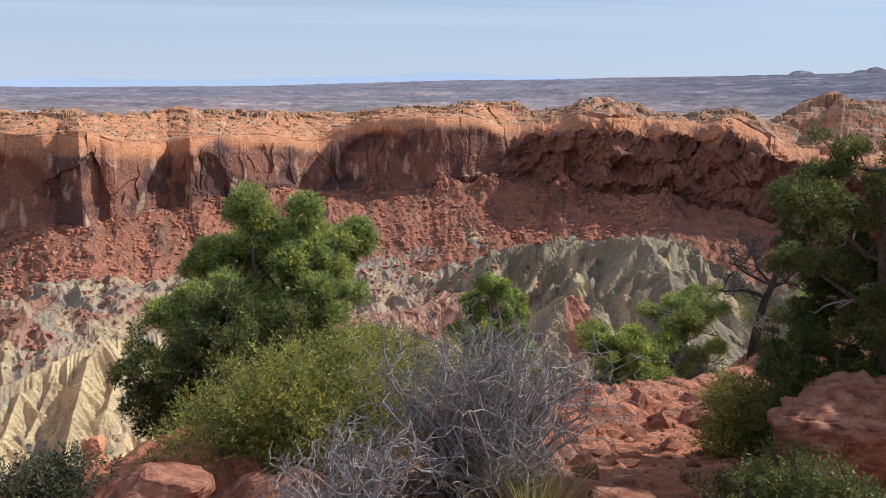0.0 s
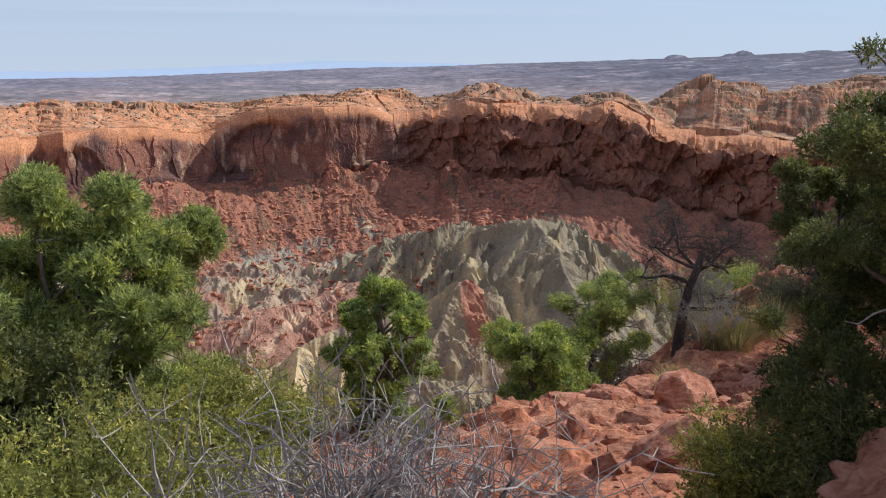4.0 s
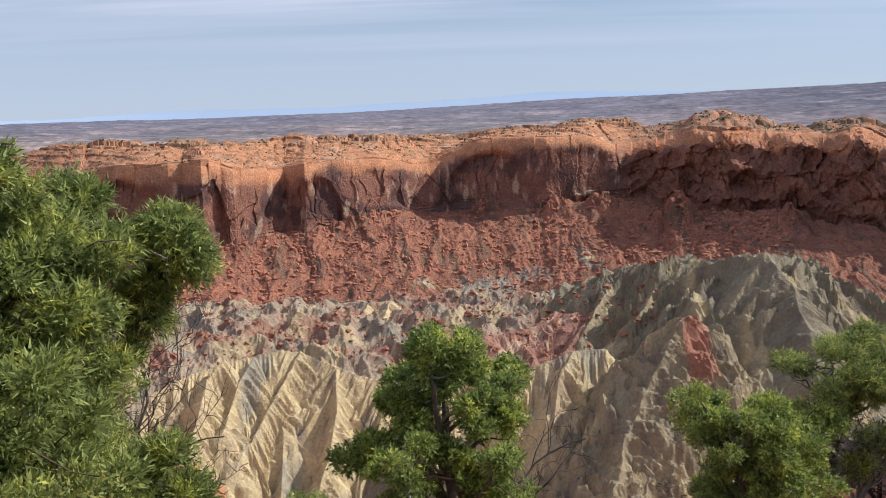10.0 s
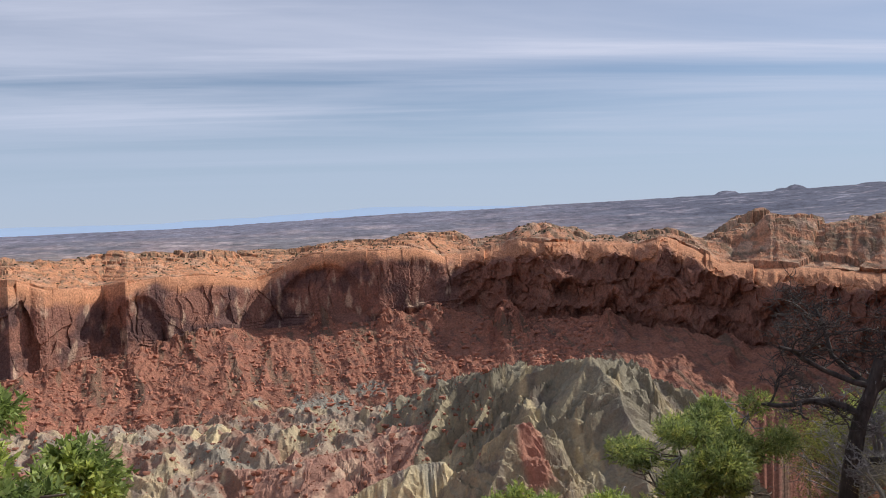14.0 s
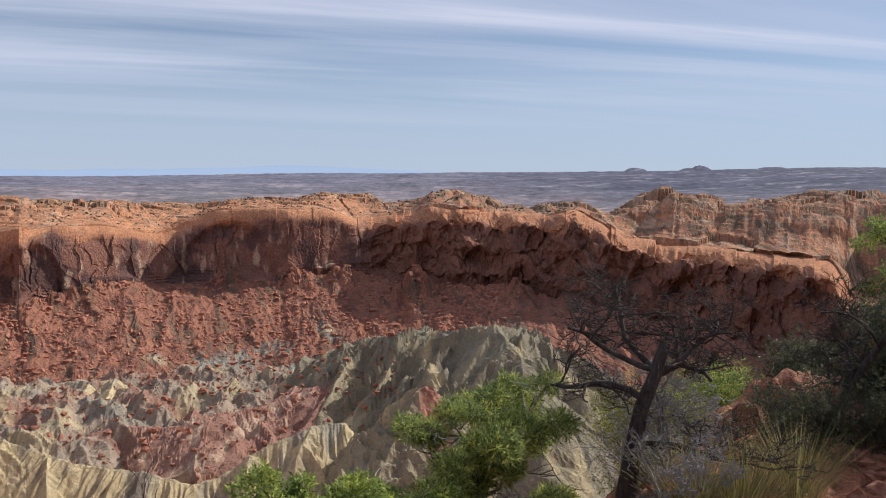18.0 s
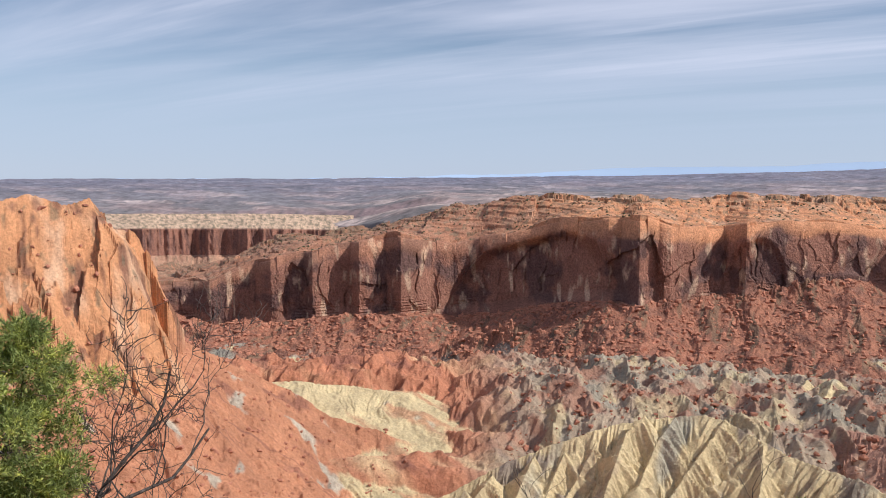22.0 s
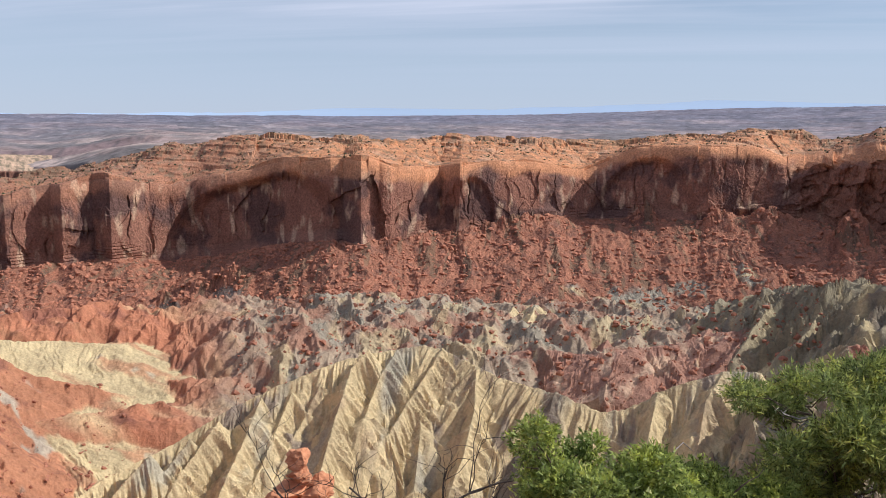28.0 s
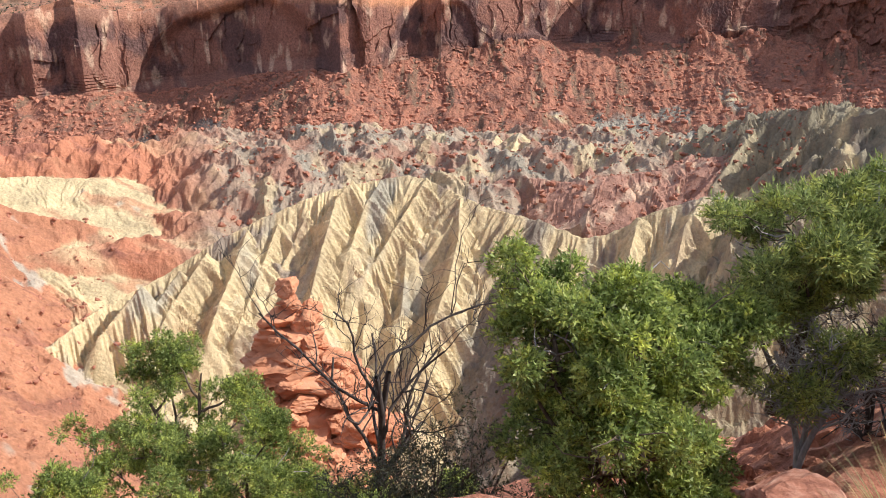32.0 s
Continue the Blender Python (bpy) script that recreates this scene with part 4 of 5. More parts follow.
PINYON = leaf_mat("pinyon_needles", (0.10, 0.125, 0.04), (0.41, 0.47, 0.155), (0.62, 0.61, 0.24))
OLIVE = leaf_mat("olive_shrub_leaves", (0.12, 0.13, 0.035), (0.35, 0.36, 0.095), (0.52, 0.48, 0.18))
SAGEBRUSH = leaf_mat("grey_green_shrub_leaves", (0.05, 0.055, 0.036), (0.125, 0.13, 0.082), (0.26, 0.25, 0.17))
STRAW = leaf_mat("straw_grass", (0.16, 0.135, 0.05), (0.40, 0.35, 0.16), (0.62, 0.55, 0.30), 0.7, 0.35)
REDROCK = plain_mat("red_sandstone", [(0.30, (0.16, 0.062, 0.043)), (0.48, (0.40, 0.170, 0.108)), (0.72, (0.60, 0.35, 0.25))], 7.0, 0.95, 1.0, 0.06, (1, 1, 2.2), 10.0)


def tubes(lines, sides=5):
    """Tapered tubes along lists of (point, radius)."""
    V, F = [], []
    base = 0
    ang = np.linspace(0, 2 * np.pi, sides, endpoint=False)
    ca, sa = np.cos(ang)[:, None], np.sin(ang)[:, None]
    for ln in lines:
        P = np.array([p for p, _ in ln], float)
        R = np.array([r for _, r in ln], float)
        T = np.gradient(P, axis=0)
        T /= np.linalg.norm(T, axis=1)[:, None] + 1e-9
        ref = np.where(np.abs(T[:, 2:3]) > 0.9, np.array([[1.0, 0, 0]]), np.array([[0, 0, 1.0]]))
        A = np.cross(T, ref)
        A /= np.linalg.norm(A, axis=1)[:, None] + 1e-9
        B = np.cross(T, A)
        n = len(P)
        ring = P[:, None] + R[:, None, None] * (A[:, None] * ca[None] + B[:, None] * sa[None])
        V.append(ring.reshape(-1, 3))
        i = base + np.arange((n - 1) * sides).reshape(n - 1, sides)
        j = base + (np.arange(sides) + 1) % sides + np.arange(n - 1)[:, None] * sides
        F.append(np.stack([i, j, j + sides, i + sides], -1).reshape(-1, 4))
        base += n * sides
    return np.concatenate(V), [np.concatenate(F)]


def branch(rng, p, d, length, r0, r1, n=5, wander=0.35, lift=0.0):
    pts = [(p.copy(), r0)]
    d = d / np.linalg.norm(d)
    for k in range(1, n + 1):
        d = d + rng.normal(size=3) * wander / n ** 0.5 + np.array([0, 0, lift / n])
        d /= np.linalg.norm(d)
        p = p + d * length / n
        pts.append((p.copy(), r0 + (r1 - r0) * k / n))
    return pts, d


def tufts(rng, centers, radii, count, size, blades, spread=0.75, up=0.25, width=0.16, reach=2.6, squash=0.8, shell=0.45):
    """Feathery sprays round the centers: each spray is a short axis set with many small leaves."""
    which = rng.choice(len(centers), count, p=radii ** 2 / np.sum(radii ** 2))
    q = rng.normal(size=(count, 3))
    q /= np.linalg.norm(q, axis=1)[:, None]
    rad = radii[which] * rng.uniform(0.1, 1.0, count) ** shell
    q[:, 2] *= squash
    P = centers[which] + q * rad[:, None]
    out = q + np.array([0, 0, up]) + rng.normal(size=(count, 3)) * 0.45
    out /= np.linalg.norm(out, axis=1)[:, None]
    along = np.linspace(0.0, 1.0, blades)[None, :, None] * size * reach * rng.uniform(0.6, 1.2, (count, 1, 1))
    o = rng.normal(size=(count, blades, 3)) * spread + out[:, None]
    o /= np.linalg.norm(o, axis=2)[..., None]
    side = np.cross(o, rng.normal(size=(count, blades, 3)))
    side /= np.linalg.norm(side, axis=2)[..., None] + 1e-9
    L = size * rng.uniform(0.6, 1.3, (count, blades, 1))
    w = L * width
    root = P[:, None] + out[:, None] * along
    a, b = root + side * w * 0.5 + o * L * 0.2, root - side * w * 0.5 + o * L * 0.2
    V = np.stack([a, b, root + o * L], 2).reshape(-1, 3)
    k = np.arange(count * blades) * 3
    return V, [np.stack([k, k + 1, k + 2], -1)]


def ico(sub):
    bm = bmesh.new()
    bmesh.ops.create_icosphere(bm, subdivisions=sub, radius=1.0)
    co = np.array([v.co[:] for v in bm.verts])
    fa = np.array([[v.index for v in f.verts] for f in bm.faces])
    bm.free()
    return co, fa


ICO3, ICO4 = ico(4), ico(5)


def tree(name, x, y, height, width, seed, leaves, label, category="tree", count=5200, size=0.06, blades=3, stems=1, bare=0.0,
         base=None, low=0.12, lean=(0, 0), clump=0.15, bark=None, blade_w=0.32, group="trees on the rim", cone=0.0, dense=0.6):
    """A juniper or pinyon: trunk, limbs, twigs and a crown of many sprays in uneven clumps."""
    rng = np.random.RandomState(seed)
    z0 = ground_z(x, y) - 0.08 if base is None else base
    e = empty_at(name, x, y, z0, label, category, group)
    bark = bark or BARK
    trunk, limbs, twigs, cc, cr = [], [], [], [], []
    for s in range(stems):
        d = np.array([lean[0] + rng.normal() * 0.25 * (stems > 1), lean[1] + rng.normal() * 0.25 * (stems > 1), 1.0])
        r0 = 0.022 * height + 0.02
        tr, _ = branch(rng, np.array([rng.normal() * 0.08 * (stems > 1), rng.normal() * 0.08 * (stems > 1), 0.0]), d, height * 0.86, r0, 0.012, 10, 0.35)
        trunk.append(tr)
        n = int(15 / stems) + 5
        for k in range(n):
            t = low + (0.97 - low) * (k + rng.uniform(0, 1)) / n
            i = min(int(t * 10), 9)
            p = tr[i][0] + (tr[i + 1][0] - tr[i][0]) * (t * 10 - i)
            a = k * 2.4 + rng.uniform(-0.5, 0.5)
            prof = math.sin(math.pi * (0.18 + 0.74 * t)) ** 0.8 * (1 - cone) + cone * (1.05 - 0.85 * t)
            ln = width * 0.5 * prof * rng.uniform(0.65, 1.12)
            lb, dd = branch(rng, p, np.array([math.cos(a), math.sin(a), 0.15 + 0.5 * t]), ln, max(0.012, r0 * 0.45 * (1 - 0.6 * t)), 0.006, 5, 0.5, 0.5)
            limbs.append(lb)
            for m in range(8):
                q = lb[1 + rng.randint(len(lb) - 1)][0]
                tw, _ = branch(rng, q, rng.normal(size=3) * 0.8 + np.array([math.cos(a), math.sin(a), 0.5]), ln * rng.uniform(0.25, 0.5), 0.007, 0.0025, 3, 0.6)
                twigs.append(tw)
                if rng.uniform() > bare:
                    cc.append(tw[-1][0])
                    cr.append(width * clump * rng.uniform(0.22, 0.68))
            if rng.uniform() > bare:
                cc.append(lb[-1][0])
                cr.append(width * clump * rng.uniform(0.4, 0.85))
    part("trunk", mesh_of("trunk", *tubes(trunk, 7), bark, True), e)
    for lb in limbs[:8]:
        part("limb", mesh_of("limb", *tubes([lb], 5), bark, True), e)
    part("branch_mass", mesh_of("branch_mass", *tubes(limbs[8:] + twigs, 4), bark, True), e, "", "stuff")
    bareing = []
    for k in range(26 + int(260 * bare)):
        lb = limbs[rng.randint(len(limbs))]
        q = lb[2 + rng.randint(len(lb) - 2)][0]
        tw, _ = branch(rng, q, rng.normal(size=3) + np.array([0, 0, 0.3]), width * rng.uniform(0.12, 0.26), 0.009, 0.002, 4, 0.9)
        bareing.append(tw)
    part("twig_tangle", mesh_of("twig_tangle", *tubes(bareing, 4), GREYWOOD), e, "pale grey dead twigs", "stuff")
    if cc and count:
        cc, cr = np.array(cc), np.array(cr)
        pick = rng.permutation(len(cc))[:max(12, int(len(cc) * dense))]
        cc, cr = cc[pick], cr[pick] * 0.82
        part("crown", mesh_of("crown", *tufts(rng, cc, cr, count, size, blades, spread=0.7, width=blade_w, squash=0.72, shell=0.5, up=0.4, reach=1.6), leaves), e, "", "stuff")
    return e


def dead_tree(name, x, y, height, width, seed, wood, label, levels=4, stems=1, base=None, r0=None, lean=(0, 0), category="dead tree", group="", kids=4, first=0.3):
    """A bare tree: crooked limbs that fork down to fine twigs."""
    rng = np.random.RandomState(seed)
    z0 = ground_z(x, y) - 0.06 if base is None else base
    e = empty_at(name, x, y, z0, label, category, group)
    lines = [[] for _ in range(levels)]

    def grow(p, d, ln, r, lv):
        b, dd = branch(rng, p, d, ln, r, r * 0.5, 6, 0.75 if lv else 0.3, 0.25)
        lines[lv].append(b)
        if lv + 1 == levels:
            return
        for k in range(kids + rng.randint(0, 3)):
            t = first + (1 - first) * rng.uniform()
            i = min(int(t * 6), 5)
            q = b[i][0] + (b[i + 1][0] - b[i][0]) * (t * 6 - i)
            s = rng.normal(size=3)
            s[2] = abs(s[2]) * 0.5
            tang = b[i + 1][0] - b[i][0]
            tang = tang / (np.linalg.norm(tang) + 1e-9)
            grow(q, tang * 0.55 + s * np.array([width / height, width / height, 0.8]), ln * rng.uniform(0.38, 0.62), max(r * (1 - 0.5 * t) * 0.55, 0.0042), lv + 1)
    for s in range(stems):
        d = np.array([lean[0] + rng.normal() * 0.3 * (stems > 1), lean[1] + rng.normal() * 0.3 * (stems > 1), 1.0])
        grow(np.zeros(3), d, height * 0.72, r0 or 0.02 * height + 0.015, 0)
    for b in lines[0]:
        part("trunk", mesh_of("trunk", *tubes([b], 7), wood, True), e)
    for b in lines[1][:9]:
        part("limb", mesh_of("limb", *tubes([b], 5), wood, True), e)
    rest = lines[1][9:] + [b for lv in lines[2:] for b in lv]
    if rest:
        part("twig_mass", mesh_of("twig_mass", *tubes(rest, 4), wood), e, "", "stuff")
    return e


def bush(name, x, y, height, width, seed, leaves, label, count=2600, size=0.045, blades=3, wood=None, base=None, twigs_n=120, group="shrubs"):
    """A low shrub: many stems from one root, with or without leaves."""
    rng = np.random.RandomState(seed)
    z0 = ground_z(x, y) - 0.05 if base is None else base
    e = empty_at(name, x, y, z0, label, "shrub", group)
    stems, twigs, tips = [], [], []
    for k in range(max(10, twigs_n // 8)):
        a = rng.uniform(0, 2 * np.pi)
        o = rng.uniform(0.05, 1.0)
        d = np.array([math.cos(a) * o * width / height * 0.8, math.sin(a) * o * width / height * 0.8, 1.0])
        ln = math.hypot(height * 0.8, width * 0.4 * o)
        st, dd = branch(rng, np.zeros(3), d, ln * rng.uniform(0.7, 1.0), 0.012 + 0.005 * height, 0.004, 5, 0.5)
        stems.append(st)
        for m in range(8):
            q = st[2 + rng.randint(4)][0]
            tw, _ = branch(rng, q, dd * 0.6 + rng.normal(size=3) * 0.6, height * rng.uniform(0.15, 0.35), 0.004, 0.0018, 3, 0.7)
            twigs.append(tw)
            tips.append(tw[-1][0])
            if leaves is None:
                for g in range(3):
                    t2, _ = branch(rng, tw[1 + rng.randint(3)][0], rng.normal(size=3) + dd * 0.5, height * rng.uniform(0.06, 0.16), 0.0026, 0.0012, 2, 0.6)
                    twigs.append(t2)
    part("woody_base", mesh_of("woody_base", *tubes(stems, 5), wood or BARK, True), e, "", "stuff")
    part("twig_mass", mesh_of("twig_mass", *tubes(twigs, 3), wood or BARK), e, "", "stuff")
    if leaves is not None:
        c = np.array(tips)
        part("foliage", mesh_of("foliage", *tufts(rng, c, np.full(len(c), width * 0.085), count, size, blades + 5, 0.8, 0.35, 0.36), leaves), e, "", "stuff")
    return e


def grass_clump(x, y, height, width, seed, label="dry straw-coloured bunch grass in the red soil", n=420):
    rng = np.random.RandomState(seed)
    a = rng.uniform(0, 2 * np.pi, n)
    o = rng.uniform(0, 1, n) ** 0.7
    root = np.stack([np.cos(a) * o * width * 0.2, np.sin(a) * o * width * 0.2, np.zeros(n)], -1)
    lean = np.stack([np.cos(a) * o * width * 0.55, np.sin(a) * o * width * 0.55, np.zeros(n)], -1) + rng.normal(size=(n, 3)) * 0.05 * height
    h = height * rng.uniform(0.5, 1.1, n)
    side = np.stack([-np.sin(a), np.cos(a), np.zeros(n)], -1) * 0.0034
    pts = []
    for t, w in ((0, 1.0), (0.4, 0.9), (0.75, 0.6), (1.0, 0.12)):
        c = root + lean * t ** 1.6 + np.stack([np.zeros(n), np.zeros(n), h * (t - 0.12 * t * t)], -1)
        pts += [c - side * w, c + side * w]
    V = np.stack(pts, 1).reshape(-1, 3)
    i = np.arange(n) * 8
    F = np.concatenate([np.stack([i + k, i + k + 1, i + k + 3, i + k + 2], -1) for k in (0, 2, 4)])
    ob = new("grass_clump", mesh_of("grass_clump", V, [F], STRAW))
    ob.location = (x, y, ground_z(x, y) - 0.03)
    return tagged(ob, label, "grass", "bunch grass along the trail")


def stone_shape(seed, ball, sx, sy, sz, jag=0.35, planes=9):
    """A broken block: a ball cut by random planes, roughened."""
    rng = np.random.RandomState(seed)
    co = ball[0].copy()
    for k in range(planes):
        nrm = rng.normal(size=3)
        nrm /= np.linalg.norm(nrm)
        h = rng.uniform(0.45, 0.8)
        d = co @ nrm
        co = co - np.maximum(d - h, 0)[:, None] * nrm
    co = co * (1 + jag * 0.5 * fbm(co[:, 0] * 1.7 + seed, co[:, 1] * 1.7, 4, z=co[:, 2] * 1.7)[:, None])
    co = co * (1 + 0.10 * jag * fbm(co[:, 0] * 6 + seed, co[:, 1] * 6, 3, z=co[:, 2] * 11)[:, None] + 0.12 * jag * (blocky(co[:, 2] * 2.2 + 0.1 * seed, 1) - co[:, 2] * 2.2 - 0.1 * seed)[:, None])
    return co * np.array([sx, sy, sz])


def rock(name, x, y, z, sx, sy, sz, seed, label, rz=0.0, ball=None, mat=None, jag=0.35, pits=0.0, group="", planes=9, smooth=False):
    ball = ball or ICO3
    co = stone_shape(seed, ball, sx, sy, sz, jag, planes)
    if pits:
        u = co / max(sx, sy)
        co = co * (1 + pits * np.minimum(fbm(u[:, 0] * 7, u[:, 1] * 7, 3, z=u[:, 2] * 7), 0.12)[:, None])
    ob = new(name, mesh_of(name, co, [ball[1]], mat or REDROCK, smooth))
    ob.matrix_world = pose(x, y, z, 0, 0, rz)
    return tagged(ob, label, "rock", group)

REDROCK_FAR = plain_mat("orange_sandstone", [(0.28, (0.36, 0.15, 0.085)), (0.5, (0.58, 0.27, 0.15)), (0.75, (0.68, 0.38, 0.25))], 0.35, 0.95, 0.9, 0.4, (1, 1, 2.2), 9.0)

# ---------------------------------------------------------------- trees and shrubs, first stretch
J = dict(size=0.042, blades=9, blade_w=0.42)
N = dict(size=0.058, blades=10, blade_w=0.23)
tree("pinyon_pine", -3.05, 4.75, 3.5, 2.9, 21, PINYON, "dark green pinyon pine with a forked trunk below the rim", count=46000, low=0.06, clump=0.115, stems=2, dense=0.95, **N)
tree("pinyon_pine", -4.3, 6.9, 3.9, 2.4, 5, PINYON, "pinyon pine with yellow cones lower on the slope", count=15000, low=0.1, clump=0.17, dense=0.95, **N)
bush("olive_shrub", -1.75, 0.6, 1.1, 1.8, 12, OLIVE, "yellow-green leafy shrub growing beside the trail", count=13000, size=0.03, twigs_n=320)
tree("juniper", -3.1, 2.5, 1.5, 1.7, 27, JUNIPER_SHADED, "low juniper with shade-toned leaves at the foot of a pinyon pine", count=12000, stems=3, low=0.05, clump=0.14, dense=0.9, **J)
bush("olive_shrub", -2.4, 4.2, 1.3, 1.6, 17, OLIVE, "yellow-green leafy shrub growing below the rim edge", count=8000, size=0.035, twigs_n=240)
bush("olive_shrub", -1.5, 3.0, 1.0, 1.1, 13, OLIVE, "bright green leafy shrub on the rim edge", count=6000, size=0.035, twigs_n=200)
bush("grey_bush", -0.6, -0.05, 1.45, 1.1, 14, None, "leafless silver-grey twiggy bush beside the trail", wood=GREYWOOD, twigs_n=900)
bush("grey_bush", -1.35, -0.8, 0.75, 1.2, 15, None, "low leafless pale grey bush by the path", wood=GREYWOOD, twigs_n=420)
bush("dark_shrub", -2.9, -0.9, 0.55, 0.8, 16, SAGEBRUSH, "small dark grey-green shrub among stones", count=2200, size=0.03)
tree("juniper", -0.36, 5.1, 1.75, 1.15, 21, JUNIPER, "small green juniper with a pale trunk at the rim", count=19000, stems=2, low=0.05, clump=0.125, dense=0.85, size=0.027, blades=9, blade_w=0.42)
bush("olive_shrub", -2.2, 5.6, 0.95, 1.0, 23, OLIVE, "bright yellow-green shrub on the crater slope", count=5000, size=0.035)
bush("olive_shrub", -1.2, 5.6, 0.8, 1.0, 24, JUNIPER, "dense green shrub on the crater slope", count=6000, size=0.035)
tree("juniper", 2.6, 10.2, 1.9, 1.8, 31, JUNIPER, "bright green rounded juniper with pale dead twigs", count=17000, stems=3, low=0.05, clump=0.17, base=-5.2, **J)
tree("pinyon_pine", 3.55, 11.6, 2.2, 2.1, 32, PINYON, "dark twisted pinyon pine with many bare lower branches", count=10000, bare=0.2, low=0.1, base=-5.0, clump=0.16, **N)
dead_tree("dead_pine", 5.1, 11.35, 2.7, 5.4, 78, DEADWOOD, "standing dead tree with black crooked branches", levels=5, r0=0.11, kids=6, first=0.42)
dead_tree("dead_shrub", 5.7, 11.6, 1.5, 3.4, 34, GREYWOOD, "tangle of weathered bare branches beside the dead tree", levels=5, stems=3, r0=0.03, kids=4)
dead_tree("dead_shrub", 4.4, 12.2, 1.4, 2.6, 35, DEADWOOD, "dark tangle of dead branches at the rim", levels=4, stems=3, r0=0.03, kids=5)
dead_tree("dead_shrub", 5.2, 10.6, 1.2, 2.6, 36, GREYWOOD, "low tangle of silver-grey branches at the rim edge", levels=5, stems=3, r0=0.025, kids=4)
dead_tree("dead_shrub", 3.7, 10.9, 1.5, 1.6, 37, GREYWOOD, "bare grey branches between a juniper and a pinyon", levels=4, stems=3, r0=0.028, kids=5)
tree("pinyon_pine", 0.95, -2.45, 3.6, 1.6, 48, JUNIPER_SHADED, "pinyon pine with branches overhanging the path", count=40000, low=0.65, dense=0.95, clump=0.17, size=0.024, blades=7, blade_w=0.3)
tree("pinyon_pine", 3.65, 2.6, 4.5, 1.6, 44, JUNIPER_SHADED, "tall pinyon pine with shade-toned leaves rising behind the juniper", count=30000, low=0.35, dense=0.95, clump=0.16, lean=(0.02, -0.03), size=0.03, blades=8, blade_w=0.3)
tree("juniper", 2.6, 2.0, 2.4, 1.4, 47, JUNIPER_SHADED, "juniper with shade-toned leaves leaning over the trail edge", count=26000, lean=(0.04, -0.08), low=0.03, clump=0.13, dense=0.95, size=0.022, blades=8, blade_w=0.42)
tree("juniper", 2.8, 1.4, 3.6, 2.3, 41, JUNIPER_SHADED, "large juniper with shade-toned leaves beside the trail", count=70000, stems=3, low=0.02, clump=0.125, cone=0.5, dense=0.95, size=0.021, blades=8, blade_w=0.42)
bush("green_shrub", 1.75, 2.0, 0.8, 0.9, 43, OLIVE, "low green shrub leaning over the trail", count=3200, size=0.035)
bush("green_shrub", 2.3, 1.2, 1.1, 1.5, 46, JUNIPER_SHADED, "low shrub with shade-toned leaves under the juniper", count=7000, size=0.03, twigs_n=220)
bush("green_shrub", 1.05, -0.75, 0.6, 0.95, 45, JUNIPER_SHADED, "shrub with shade-toned leaves in front of a red boulder", count=5500, size=0.03, twigs_n=200)
# farther along the trail
tree("pinyon_pine", 9.5, 10.1, 4.5, 3.0, 51, PINYON, "leaning pinyon pine above the trail", count=16000, low=0.4, lean=(0.05, 0.1), **N)
# shade over the upper trail is put into these trees' leaf colour
for k, (x, y, h, w) in enumerate([(9.7, 12.0, 1.9, 2.2), (11.2, 11.8, 1.9, 2.4), (12.2, 10.9, 2.4, 2.8)]):
    tree("juniper", x, y, h, w, 151 + k, JUNIPER_SHADED, "juniper with shade-toned leaves crowding the upper trail", count=9000, stems=2, low=0.05, clump=0.13, dense=0.85, **J)
tree("juniper", 10.6, 13.9, 2.2, 2.4, 52, JUNIPER, "dark juniper beside the upper trail", count=7000, **J)
bush("green_shrub", 7.6, 14.6, 1.1, 2.6, 53, JUNIPER, "low spreading green shrub on the rim", count=6000, size=0.04, twigs_n=200)
dead_tree("dead_pine", 8.2, 12.6, 2.5, 2.6, 54, DEADWOOD, "dark dead tree with fine bare twigs", levels=5, r0=0.06, kids=4)
bush("sagebrush", 7.4, 12.0, 0.9, 1.5, 55, SAGEBRUSH, "grey-green sagebrush beside the trail", count=5000, size=0.03, twigs_n=200)
bush("sagebrush", 8.3, 11.6, 0.8, 1.3, 56, SAGEBRUSH, "soft grey-green sagebrush above red ledges", count=4500, size=0.03, twigs_n=200)
bush("green_shrub", 6.2, 13.2, 1.2, 2.2, 57, OLIVE, "yellow-green shrub behind dead branches", count=5000, size=0.035, twigs_n=200)
bush("sagebrush", 5.9, 12.4, 1.0, 1.9, 58, None, "low tangle of leafless grey twigs", wood=GREYWOOD, twigs_n=300)
for k, (x, y, h, w) in enumerate([(12, 17, 1.0, 1.8), (14, 18.6, 1.2, 2.2), (11.2, 15.6, 0.9, 1.6), (16, 20, 1.3, 2.4), (9.6, 15.4, 0.9, 2.0), (13, 16, 0.9, 1.8), (9.4, 13.4, 0.8, 1.5)]):
    bush("sagebrush", x, y, h, w, 90 + k, SAGEBRUSH, "grey-green sagebrush on the stony rim above the trail", count=3000, size=0.05, twigs_n=120)
# last stretch, on the slope below
tree("juniper", -3.4, 13.3, 4.5, 3.2, 61, JUNIPER, "green juniper with a dead spike on the red slope", count=26000, stems=3, low=0.05, clump=0.13, dense=0.9, **J)
tree("juniper", -2.1, 13.5, 4.0, 2.6, 66, JUNIPER, "rounded green juniper growing below the rim", count=22000, stems=2, low=0.05, clump=0.14, dense=0.9, **J)
dead_tree("dead_snag", -0.75, 13.7, 5.0, 2.4, 62, DEADWOOD, "slender dead snag with upswept bare limbs", levels=4, stems=2, r0=0.075, kids=4)
bush("sagebrush", 1.35, 9.3, 1.4, 1.25, 63, SAGEBRUSH, "grey-green shrub on the slope edge", count=6000, size=0.028, twigs_n=240)
